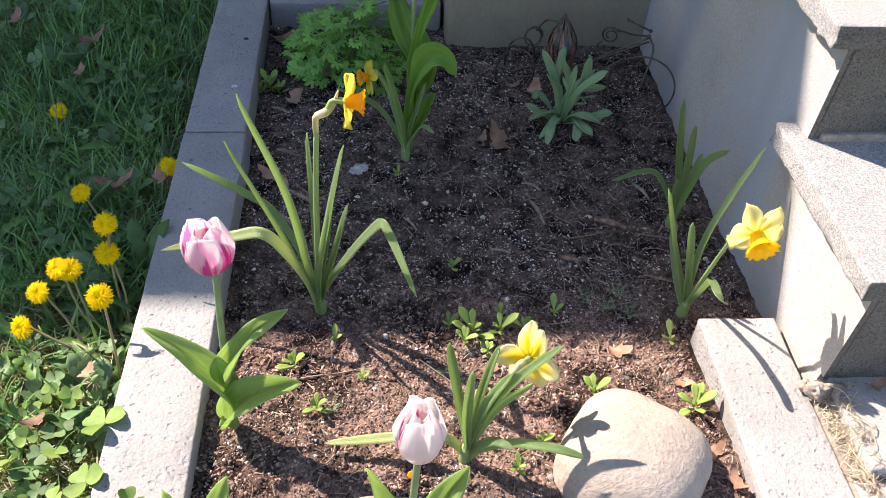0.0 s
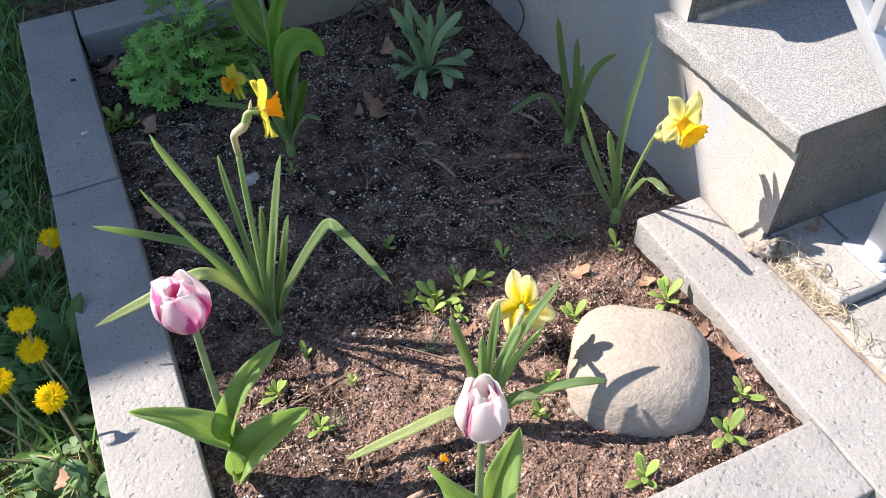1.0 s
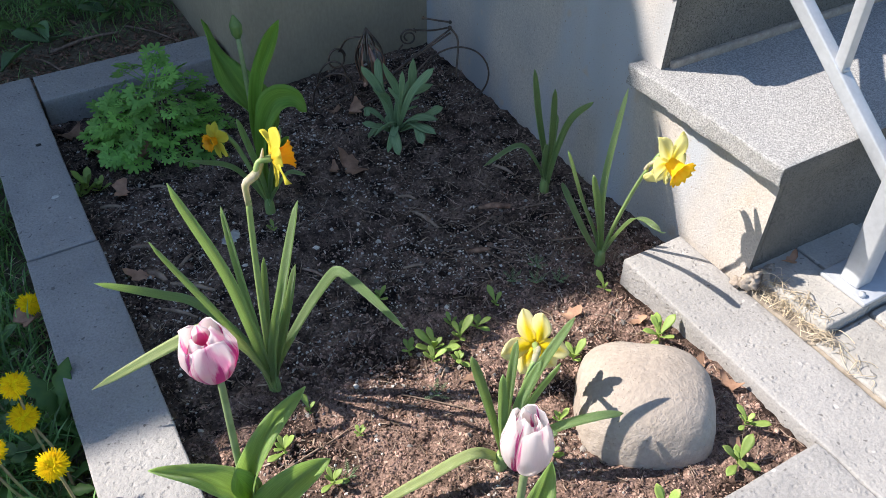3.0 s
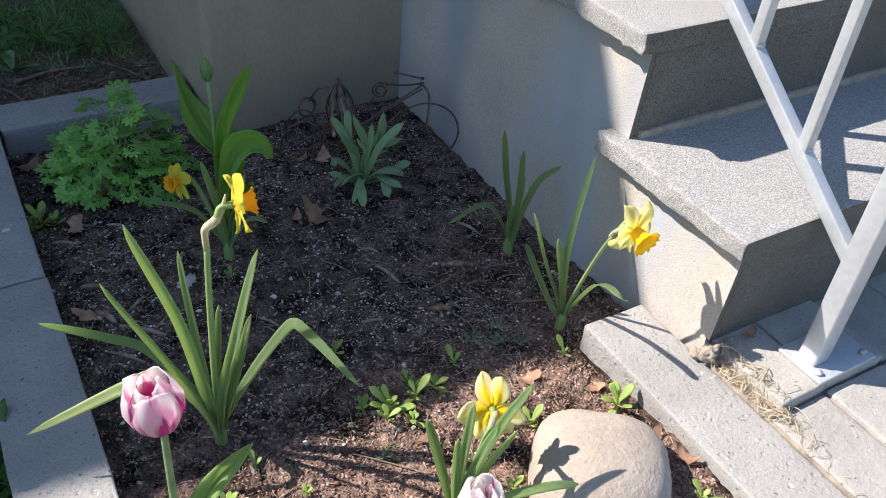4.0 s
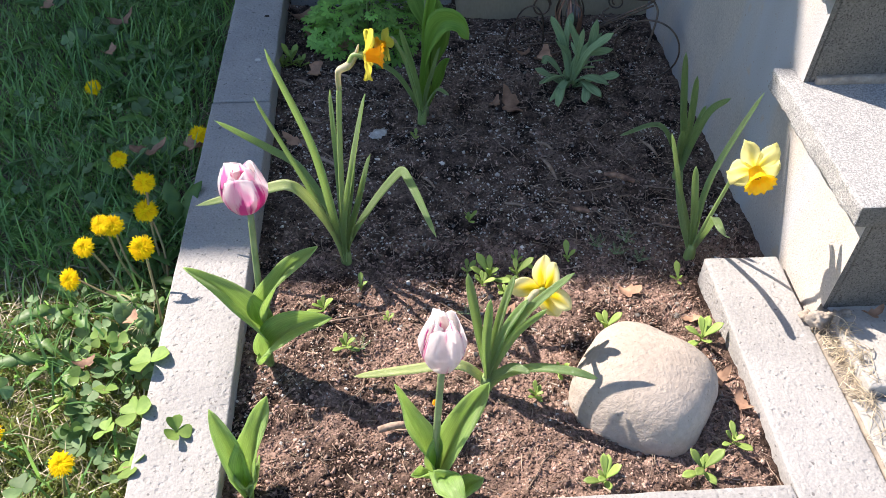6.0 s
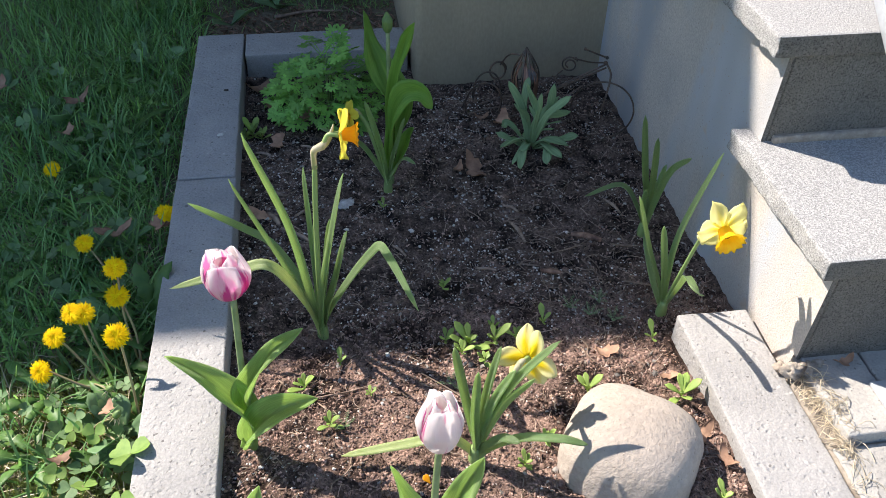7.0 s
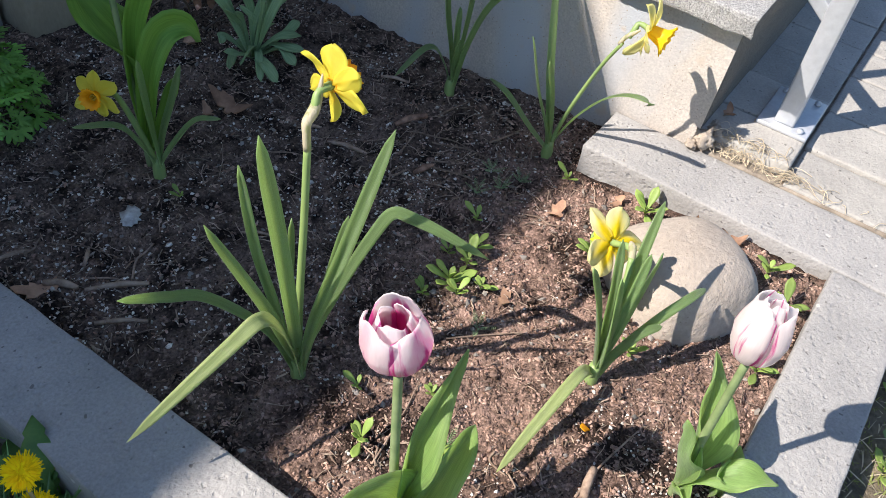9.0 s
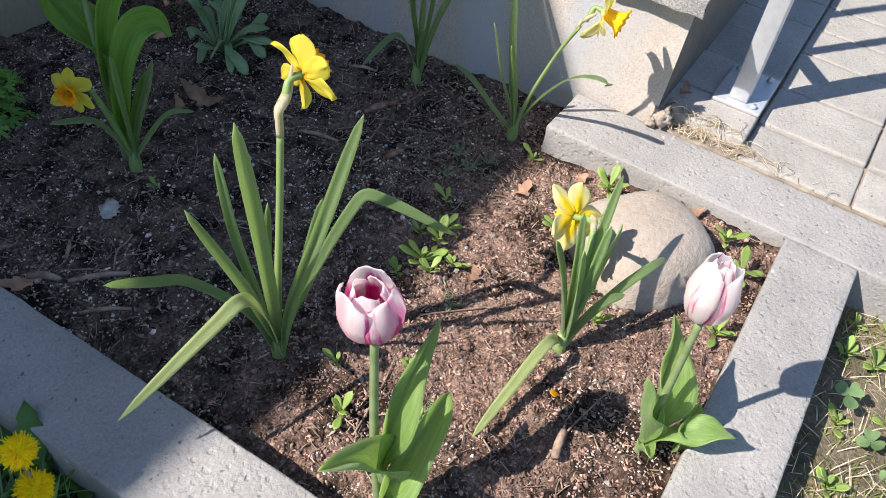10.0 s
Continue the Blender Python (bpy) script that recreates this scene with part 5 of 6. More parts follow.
def spent_dandelion(head, root, seed):
    """A closed flower head with reflexed bracts on a limp stalk."""
    rnd = random.Random(seed)
    h, r = Vector(head), Vector(root)
    ob = thing("spent_dandelion", *root, "closed faded dandelion head on a limp stalk beside the edging", "flower", "spent dandelions")
    side = (h - r).normalized()
    part("stalk", tube([r, r.lerp(h, 0.45) + Vector((0, 0.006, 0.016)), h], [0.0017, 0.0015, 0.0013], 12, 7, M["dand_stalk"], "stalk"), ob)
    part("bud", tube([h, h + side * 0.004, h + side * 0.009, h + side * 0.014], [0.0022, 0.0052, 0.0046, 0.0020], 8, 9, M["bud"], "bud"), ob, "closed green flower head")
    d, a, b = axes_from(side)
    for k in range(9):
        th = k * 0.698 + rnd.uniform(-0.15, 0.15)
        out = a * math.cos(th) + b * math.sin(th)
        part("bract", tube([h + d * 0.002 + out * 0.003, h + out * 0.008, h - d * 0.004 + out * 0.011], [0.0009, 0.0007, 0.0001], 4, 5, M["sheath"], "bract"), ob)


spent_dandelion((-0.156, 0.263, 0.045), (-0.201, 0.293, -0.008), 80)
spent_dandelion((-0.143, 0.218, 0.04), (-0.188, 0.203, -0.008), 81)
spent_dandelion((-0.132, 0.181, 0.035), (-0.177, 0.211, -0.008), 82)
# ---- clover ----
def clover_geometry(size, rnd):
    """Three rounded leaflets round a point: verts and faces."""
    verts, faces = [], []
    for i in range(3):
        th = 2 * math.pi * i / 3 + rnd.uniform(-0.1, 0.1)
        out, side = Vector((math.cos(th), math.sin(th), 0)), Vector((-math.sin(th), math.cos(th), 0))
        k = len(verts)
        rows = ((0.03, 0.08), (0.22, 0.33), (0.46, 0.53), (0.72, 0.59), (0.92, 0.46), (1.0, 0.20))
        lift, crease = rnd.uniform(-0.15, 0.45), rnd.uniform(0.05, 0.55)
        for v, w in rows:
            for u in (-1, 0, 1):
                verts.append((out * v + side * u * w + Vector((0, 0, lift * v + crease * abs(u) * w - 0.05 * (1 if v == 1 and u == 0 else 0)))) * size)
        for r in range(len(rows) - 1):
            for c in range(2):
                a = k + r * 3 + c
                faces.append((a, a + 1, a + 4, a + 3))
    return verts, faces


crnd = random.Random(21)
verts, faces = [], []
for i in range(300):
    if i < 80:
        x, y = -0.114 - abs(crnd.gauss(0, 0.09)), crnd.uniform(-0.20, 0.245)
    elif i < 260:
        x, y = -0.13 - abs(crnd.gauss(0, 0.25)), crnd.uniform(0.22, 1.3)
    else:
        x, y = crnd.uniform(0.2, 0.62), crnd.uniform(-0.5, -0.18)
    s = crnd.choice((0.010, 0.013, 0.016, 0.018) if i < 80 else (0.006, 0.008, 0.011, 0.016)) * crnd.uniform(0.8, 1.15)
    v, f = clover_geometry(s, crnd)
    m = pose(x, y, crnd.uniform(0.004, 0.030) if i < 80 else crnd.uniform(0.012, 0.045), crnd.uniform(-48, 48), crnd.uniform(-48, 48), crnd.uniform(0, 360))
    k = len(verts)
    verts.extend(m @ q for q in v)
    faces.extend(tuple(k + j for j in q) for q in f)
single("clover_patch", mesh_of("clover_patch", verts, faces, M["clover"]), "patch of green clover among the lawn grass", "clover", kind="stuff")

for i, (x, y, z, s) in enumerate(((-0.110, 0.147, 0.056, 0.025), (-0.114, 0.072, 0.054, 0.022), (-0.060, 0.038, 0.062, 0.017), (-0.108, 0.0, 0.052, 0.020), (-0.192, 0.208, 0.036, 0.014),
                                  (-0.201, 0.180, 0.030, 0.015), (-0.203, 0.145, 0.034, 0.013), (-0.165, 0.200, 0.036, 0.014), (-0.219, 0.110, 0.028, 0.016), (-0.165, 0.120, 0.036, 0.015), (-0.150, 0.060, 0.038, 0.016))):
    rnd = random.Random(90 + i)
    root = (x - 0.03 if x > -0.12 else x - 0.01, y + 0.012, 0.0)
    ob = thing("clover", *root, "large three-lobed clover leaf leaning over the edging" if i < 4 else "large three-lobed clover leaf in sunlit grass", "clover", "large clover leaves")
    me = tube([Vector(root) + Vector((0, 0, -0.012)), Vector(root).lerp(Vector((x, y, z)), 0.55) + Vector((0, 0, 0.01)), (x, y, z)], [0.0011, 0.0008], 8, 6, M["dand_stalk"], "stalk")
    part("stalk", me, ob)
    v, f = clover_geometry(s, rnd)
    m = pose(x, y, z, rnd.uniform(-35, 35), rnd.uniform(-35, 35), rnd.uniform(0, 360))
    v = [m @ q for q in v]
    for k in range(3):
        w = v[k * 18:(k + 1) * 18]
        n = len(w)
        fs = f[:10]
        solid = w + [q - Vector((0, 0, 0.0007)) for q in w]
        part("leaflet", mesh_of("leaflet", solid, list(fs) + [tuple(n + j for j in q[::-1]) for q in fs], M["clover_single"]), ob)

# ---- grass ----
def blades(name, mat, spots_fn, count, length, width, seed, lean, label, category):
    rng = np.random.default_rng(seed)
    xy = spots_fn(rng, count)
    n = len(xy)
    th = rng.uniform(0, 2 * np.pi, n)
    ln = rng.uniform(*length, n)
    wd = rng.uniform(*width, n) / 2
    out = rng.uniform(*lean, n) * ln
    face = th + np.pi / 2 + rng.uniform(-0.5, 0.5, n)
    d = np.stack([np.cos(th), np.sin(th)], 1)
    s = np.stack([np.cos(face), np.sin(face)], 1)
    verts = np.zeros((n, 7, 3))
    high = np.sqrt(np.maximum(ln ** 2 - out ** 2, (0.25 * ln) ** 2))
    for i, (f, w) in enumerate(((0.0, 0.8), (0.4, 1.0), (0.75, 0.7))):
        c = xy + d * (out * f ** 1.8)[:, None]
        for k, sg in ((0, -1), (1, 1)):
            verts[:, 2 * i + k, :2] = c + s * (wd * w * sg)[:, None]
            verts[:, 2 * i + k, 2] = -0.014 + high * (f - 0.18 * f * f)
    verts[:, 6, :2] = xy + d * out[:, None]
    verts[:, 6, 2] = -0.014 + high * 0.80
    base = (np.arange(n) * 7)[:, None]
    quads = np.concatenate([base + [0, 1, 3, 2], base + [2, 3, 5, 4]], 0).tolist()
    tris = (base + [4, 5, 6]).tolist()
    me = mesh_of(name, verts.reshape(-1, 3).tolist(), quads + tris, mat)
    return single(name, me, label, category, kind="stuff")


def lawn_spots(rng, count):
    x = -0.108 - rng.gamma(1.6, 0.22, count)
    y = rng.uniform(-0.45, 2.2, count)
    keep = (x > -1.3)
    clear = (y < 0.38) & (y > -0.4)
    keep &= ~(clear & (rng.random(count) < 0.80))
    return np.stack([x, y], 1)[keep]


def back_spots(rng, count):
    x = rng.uniform(-0.12, 0.34, count)
    y = 1.30 + rng.gamma(3.2, 0.13, count)
    keep = (y < 2.2) & (rng.random(count) < np.clip((y - 1.44) * 4, 0.05, 1))
    return np.stack([x, y], 1)[keep]


def front_spots(rng, count):
    x, y = rng.uniform(-0.2, 0.63, count), rng.uniform(-0.75, -0.172, count)
    return np.stack([x, y], 1)


blades("lawn_grass", M["grass"], lawn_spots, 24000, (0.035, 0.105), (0.0018, 0.0044), 1, (0.25, 0.95), "long uncut green lawn grass beside the bed", "grass")
blades("back_grass", M["grass"], back_spots, 5000, (0.02, 0.055), (0.0015, 0.003), 2, (0.55, 0.98), "thin shaded grass behind the bed", "grass")
blades("front_grass", M["grass_dry"], front_spots, 24000, (0.012, 0.026), (0.0014, 0.0028), 3, (0.3, 0.95), "short sparse grass before the bed", "grass")
blades("short_grass", M["grass_dry"], lambda g, c: np.stack([-0.108 - g.gamma(1.5, 0.14, c), g.uniform(-0.4, 0.38, c)], 1), 19000, (0.010, 0.036), (0.0014, 0.0028), 5, (0.3, 0.95), "short yellowish sunlit grass beside the edging", "grass")
blades("lawn_straw", M["straw"], lambda g, c: np.concatenate([np.stack([-0.108 - g.gamma(1.6, 0.16, c), g.uniform(-0.4, 0.8, c)], 1), front_spots(g, c)], 0), 4200, (0.02, 0.06), (0.001, 0.002), 4, (0.75, 0.99), "dry straw lying among the grass", "straw")


# ---- litter on the soil ----
def bits(name, mat, places, shape, label, category, tilt=25, round_off=False):
    """Many small irregular pieces in one mesh. shape(rnd): a list of corner points of a six-sided double pyramid scaled in three axes, and a turn."""
    rnd = random.Random(len(places))
    verts, faces = [], []
    for x, y, z in places:
        sx, sy, sz = shape(rnd)
        m = pose(x, y, z, rnd.uniform(-tilt, tilt), rnd.uniform(-tilt, tilt), rnd.uniform(0, 360))
        k = len(verts)
        for i in range(5):
            th = 2 * math.pi * i / 5
            j = rnd.uniform(0.7, 1.2)
            verts.append(m @ Vector((sx * math.cos(th) * j, sy * math.sin(th) * j, rnd.uniform(-0.3, 0.3) * sz)))
        verts.append(m @ Vector((rnd.uniform(-0.3, 0.3) * sx, rnd.uniform(-0.3, 0.3) * sy, sz)))
        verts.append(m @ Vector((0, 0, -sz)))
        for i in range(5):
            faces.append((k + i, k + (i + 1) % 5, k + 5))
            faces.append((k + (i + 1) % 5, k + i, k + 6))
    me = mesh_of(name, verts, faces, mat, smooth=round_off)
    return single(name, me, label, category, kind="stuff")


def bed_places(count, seed, weight, sink=0.0):
    rnd = random.Random(seed)
    res = []
    while len(res) < count:
        x, y = rnd.uniform(-0.004, 0.752), rnd.uniform(-0.064, 1.146)
        if x > 0.632 and y < 0.292:
            continue
        if (x - 0.504) ** 2 + (y - 0.083) ** 2 < 0.085 ** 2 or y > 1.08 and x > 0.35:
            continue
        if rnd.random() < weight(x, y):
            res.append((x, y, soil_z(x, y) - sink))
    return res


def clustered(x, y):
    return 0.9 * noise.noise(Vector((x * 6, y * 6, 4))) + 0.7 * noise.noise(Vector((x * 19, y * 19, 9)))


def crumb(r):
    return [r.choice((0.0008, 0.0011, 0.0015, 0.0020, 0.0028, 0.0042)) * r.uniform(0.7, 1.25) for _ in range(3)]


bits("soil_crumbs", M["clod"], bed_places(22000, 31, lambda x, y: lerp_table(y, (0.30, 0.46), (1.0, 0.04)), 0.0004), crumb, "loose brown crumbs and clods of dry soil", "soil crumbs", 40, True)
bits("soil_clods", M["soil"], bed_places(420, 41, lambda x, y: lerp_table(y, (0.30, 0.46), (0.5, 0.05)) + 1.5 * clustered(x, y), 0.001), lambda r: (lambda q: (q, q * r.uniform(0.6, 1.0), q * r.uniform(0.3, 0.6)))(0.004 + 0.008 * r.random() ** 2), "larger dry reddish-brown clods of soil", "soil clods", 20, True)
bits("potting_crumbs", M["dark_crumb"], bed_places(20000, 36, lambda x, y: lerp_table(y, (0.26, 0.42), (0.08, 1.0)), 0.0004), crumb, "darker crumbs of soil towards the back of the bed", "soil crumbs", 40, True)
bits("perlite_grains", M["perlite"], bed_places(4800, 32, lambda x, y: (0.28 if y > 0.3 else 0.10) + 1.1 * clustered(x, y) + 0.55 * math.exp(-((x - 0.44) ** 2 + (y - 0.54) ** 2) / 0.018), 0.0), lambda r: (lambda q: (q, q * r.uniform(0.75, 1.05), q * r.uniform(0.7, 1.0)))(r.choice((0.0009, 0.0010, 0.0011, 0.0013, 0.0016, 0.0018, 0.0020, 0.0027)) * r.uniform(0.8, 1.2)), "white perlite grains and grit scattered in the soil", "grit")
bits("bark_chips", M["bark"], bed_places(2000, 33, lambda x, y: lerp_table(y, (0.26, 0.42), (0.75, 0.16)) + (0.25 if x > 0.5 else 0) + (0.8 if x > 0.57 and y < 0.36 else 0) + clustered(x, y) * 0.5, -0.0012), lambda r: (0.0014 + 0.0060 * r.random() ** 2.4, r.uniform(0.0008, 0.0018), r.uniform(0.0005, 0.0012)), "brown bark chips and shredded mulch on the soil", "mulch", 50)
bits("wood_shreds", M["shred"], bed_places(1000, 37, lambda x, y: 0.35 + (0.15 if y > 0.4 else 0) + (0.3 if x > 0.42 and y < 0.7 else 0) + clustered(x, y), -0.002), lambda r: (r.uniform(0.004, 0.011), r.uniform(0.0006, 0.0013), r.uniform(0.0004, 0.0009)), "pale tan wood shreds strewn over the soil", "mulch", 18)
bits("grey_debris", M["debris"], bed_places(3000, 43, lambda x, y: lerp_table(y, (0.22, 0.42), (0.12, 0.5)) + (0.2 if x > 0.4 else 0) + 0.6 * clustered(x, y), -0.0012), lambda r: (r.uniform(0.0014, 0.0050), r.uniform(0.0006, 0.0016), r.uniform(0.0004, 0.0010)), "grey-tan weathered plant debris crumbled over the soil", "litter", 30)
stones = [(x, y, z + 0.001) for x, y, z in bed_places(260, 34, lambda x, y: 1)]
pale = [(x, y, z + 0.0015) for x, y, z in bed_places(90, 47, lambda x, y: 0.25 if y < 0.3 else 1)]
bits("pale_stones", M["perlite"], pale, lambda r: (lambda q: (q, q * r.uniform(0.6, 1.0), q * r.uniform(0.5, 0.8)))(0.0026 + 0.0032 * r.random() ** 2), "small whitish stones lying on the dark soil", "pebbles", 25, True)
bits("pebbles", material("pebble", (0.34, 0.31, 0.28), (0.20, 0.18, 0.16), rough=0.85, scale=80, bump=0.3, depth=0.0008, varied=0.4, per="island"), stones, lambda r: [r.choice((0.0025, 0.0035, 0.005)) * r.uniform(0.7, 1.2) for _ in range(3)], "small grey pebbles in the soil", "pebbles")

lrnd = random.Random(44)
behind = [(lrnd.uniform(-0.10, 0.345), 1.255 + abs(lrnd.gauss(0, 0.16)), -0.012) for _ in range(1500)]
bits("back_litter", M["bark"], behind, lambda r: (r.uniform(0.002, 0.012), r.uniform(0.0012, 0.004), r.uniform(0.0006, 0.002)), "dark crumbled leaf litter on bare ground behind the bed", "litter", 45)

# fine rootlets and needles
rnd = random.Random(61)
verts, faces = [], []
for x, y, z in bed_places(1350, 35, lambda x, y: (0.9 if y < 0.34 or (x > 0.44 and y < 0.65) else 0.4), -0.0015):
    a, ln, bow = rnd.uniform(0, 6.28), rnd.uniform(0.006, 0.020 if y < 0.34 and x < 0.44 else 0.036), rnd.uniform(-0.4, 0.4)
    w = rnd.uniform(0.00025, 0.0007)
    k = len(verts)
    for i in range(4):
        f = i / 3 - 0.5
        c = Vector((x + math.cos(a) * ln * f - math.sin(a) * bow * ln * (f * f), y + math.sin(a) * ln * f + math.cos(a) * bow * ln * (f * f), 0))
        c.z = soil_z(c.x, c.y) + 0.0025 + rnd.uniform(0, 0.0022)
        n = Vector((-math.sin(a), math.cos(a), 0))
        verts.extend([c + n * w, c - n * w, c + Vector((0, 0, w * 1.6))])
    for i in range(3):
        for j in range(3):
            p, q = k + i * 3 + j, k + i * 3 + (j + 1) % 3
            faces.append((p, q, q + 3, p + 3))
single("rootlets", mesh_of("rootlets", verts, faces, material("dry_fibre", (0.42, 0.325, 0.255), (0.17, 0.122, 0.09), rough=0.9, scale=60, bump=0, varied=0.5, per="island")), "dry rootlets and needles strewn over the soil", "litter", kind="stuff")

twigs = (((0.558, 0.489), (0.579, 0.398)), ((0.381, 0.671), (0.413, 0.597)), ((0.606, 0.416), (0.673, 0.398)), ((0.335, -0.043), (0.385, 0.007)), ((0.392, 0.031), (0.417, 0.013)), ((0.507, 0.416), (0.468, 0.452)),
         ((0.085, 0.231), (0.195, 0.246)), ((0.505, 0.295), (0.508, 0.248)), ((0.150, 0.116), (0.122, 0.073)), ((0.097, 0.716), (0.126, 0.624)), ((0.512, 0.472), (0.518, 0.379)), ((0.114, 0.602), (0.177, 0.629)),
         ((0.167, 0.143), (0.153, 0.108)), ((0.056, 0.724), (0.101, 0.735)), ((0.083, 0.642), (0.119, 0.579)), ((0.262, 0.265), (0.356, 0.172)), ((0.572, 0.553), (0.616, 0.509)), ((0.60, 0.92), (0.58, 0.80)), ((0.18, 0.05), (0.29, 0.03)),
         ((0.482, 0.488), (0.479, 0.364)), ((0.516, 0.459), (0.567, 0.410)), ((0.564, 0.509), (0.572, 0.422)), ((0.451, 0.486), (0.485, 0.471)), ((0.614, 0.518), (0.662, 0.495)), ((0.498, 0.496), (0.577, 0.529)), ((0.425, 0.477), (0.483, 0.481)))
for i, ((x0, y0), (x1, y1)) in enumerate(twigs):
    rnd = random.Random(300 + i)
    r = rnd.uniform(0.0009, 0.0017)
    pts = []
    for k in range(4):
        f = k / 3
        x, y = x0 + (x1 - x0) * f + rnd.uniform(-0.006, 0.006), y0 + (y1 - y0) * f + rnd.uniform(-0.006, 0.006)
        pts.append((x, y, soil_z(x, y) + r + 0.0015))
    single("twig", tube(pts, [r, r * 0.9, r * 0.5], 10, 6, M["twig"], "twig"), "thin dry brown twig lying on soil", "twig", "twigs on the soil")
for i, ((x0, y0), (x1, y1), r) in enumerate((((0.053, 1.456), (0.215, 1.480), 0.004), ((0.113, 1.352), (0.190, 1.322), 0.003), ((0.02, 1.44), (0.06, 1.36), 0.0025), ((0.22, 1.50), (0.31, 1.36), 0.0022), ((-0.05, 1.33), (0.06, 1.30), 0.0028))):
    single("stick", tube([(x0, y0, -0.006), ((x0 + x1) / 2, (y0 + y1) / 2 + 0.008, -0.004), (x1, y1, -0.008)], [r, r * 0.9, r * 0.5], 10, 7, M["twig"], "stick"), "dry brown stick on the bare ground behind the bed", "stick", "sticks behind the bed")
single("stick", tube([(0.172, 0.041, 0.040), (0.188, 0.045, 0.041), (0.206, 0.047, 0.041)], [0.0042, 0.0048, 0.0040], 6, 9, M["twig"], "stick"), "short thick greyish stick lying on soil", "stick")
single("bark_piece", tube([(0.482, 0.462, 0.007), (0.497, 0.457, 0.009), (0.512, 0.452, 0.008)], [0.003, 0.0052, 0.0035], 6, 6, M["bark"], "bark_piece"), "flat brown piece of bark on dark soil", "bark", "bark pieces")
single("bark_piece", tube([(0.555, 0.548, 0.005), (0.578, 0.539, 0.007), (0.602, 0.525, 0.006)], [0.003, 0.0058, 0.004], 6, 6, M["bark"], "bark_piece"), "flat brown piece of bark on dark soil", "bark", "bark pieces")


for i, ((x0, y0), (x1, y1), r) in enumerate((((0.046, 0.668), (0.064, 0.632), 0.0055), ((0.067, 0.624), (0.120, 0.580), 0.0040), ((0.042, 0.578), (0.080, 0.536), 0.0032), ((0.012, 0.580), (0.020, 0.545), 0.0030),
                                         ((0.090, 0.654), (0.116, 0.678), 0.0028), ((0.038, 0.741), (0.070, 0.725), 0.0034), ((0.020, 0.860), (0.050, 0.842), 0.0036), ((0.105, 0.870), (0.130, 0.855), 0.0030),
                                         ((0.250, 0.560), (0.270, 0.530), 0.0024), ((0.380, 0.480), (0.410, 0.470), 0.0026), ((0.455, 0.640), (0.480, 0.625), 0.0028), ((0.640, 0.640), (0.660, 0.600), 0.0030), ((0.459, 0.596), (0.473, 0.537), 0.0036))):
    z0, z1 = soil_z(x0, y0) + r * 0.5, soil_z(x1, y1) + r * 0.5
    me = tube([(x0, y0, z0), ((x0 + x1) / 2 + 0.002, (y0 + y1) / 2, max(z0, z1) + r * 0.3), (x1, y1, z1)], [r * 0.7, r, r * 0.6], 8, 6, M["shred"], "wood_chip")
    single("wood_chip", me, "weathered tan splinter of wood lying on the dark soil", "wood", "wood chips on the soil")

# ---- dead leaves ----
def dead_leaf(x, y, z, size, turn, seed, label):
    rnd = random.Random(seed)
    verts, faces = [], []
    rings, spokes = 5, 22
    curl = rnd.uniform(0.4, 0.95)
    for r in range(rings + 1):
        f = r / rings
        for i in range(spokes):
            th = 2 * math.pi * i / spokes
            q = size * (0.62 + 0.22 * math.cos(2 * th) + 0.13 * math.cos(5 * th + seed) + 0.08 * math.sin(9 * th)) * max(f, 0.02)
            px, py = q * math.cos(th), q * math.sin(th) * 0.85
            pz = curl * (px * px - 0.4 * py * py) / size + 0.12 * size * noise.noise(Vector((px * 60, py * 60, seed)))
            verts.append(Vector((px, py, pz + 0.10 * size)))
    for r in range(rings):
        for i in range(spokes):
            a, b = r * spokes + i, r * spokes + (i + 1) % spokes
            faces.append((a, b, b + spokes, a + spokes))
    n = len(verts)
    verts.extend([v - Vector((0, 0, 0.0008)) for v in verts[:n]])
    faces.extend([tuple(n + j for j in f[::-1]) for f in faces[:]])
    edge = rings * spokes
    for i in range(spokes):
        a, b = edge + i, edge + (i + 1) % spokes
        faces.append((a, b, b + n, a + n)[::-1])
    me = mesh_of("dead_leaf", verts, faces, M["dead_leaf"])
    me.transform(pose(x, y, z, rnd.uniform(-12, 12), rnd.uniform(-12, 12), turn))
    single("dead_leaf", me, label, "leaf", "dead leaves")


on_soil = "curled brown dead leaf lying on the soil"
for i, (x, y, s, turn) in enumerate(((0.092, 0.978, 0.046, 20), (0.424, 0.746, 0.030, 100), (0.508, 0.912, 0.024, 60), (0.035, 0.665, 0.022, 150), (0.527, 0.264, 0.017, 10), (0.060, 0.880, 0.022, 80), (0.470, 0.930, 0.014, 0),
                                     (0.020, 1.090, 0.024, 30), (0.395, 0.765, 0.014, 60), (0.610, 0.100, 0.014, 40), (0.622, 0.055, 0.015, 100), (0.605, 0.21, 0.012, 0), (0.560, -0.02, 0.013, 70), (0.352, 0.238, 0.013, 20))):
    dead_leaf(x, y, soil_z(x, y) + 0.003, s * 1.3, turn, 500 + i, on_soil)
for i, (x, y, s, turn) in enumerate(((-0.324, 1.032, 0.026, 20), (-0.488, 1.10, 0.022, 80), (-0.192, 0.604, 0.030, 10), (-0.124, 0.607, 0.024, 120), (-0.325, 0.917, 0.016, 60), (-0.20, 0.165, 0.013, 30), (-0.155, 0.235, 0.014, 75))):
    dead_leaf(x, y, 0.036, s * 1.2, turn, 540 + i, "curled brown dead leaf lying in the grass")
dead_leaf(0.812, 0.150, 0.084, 0.018, 20, 560, "curled dry leaf on the pavers by the stairs")
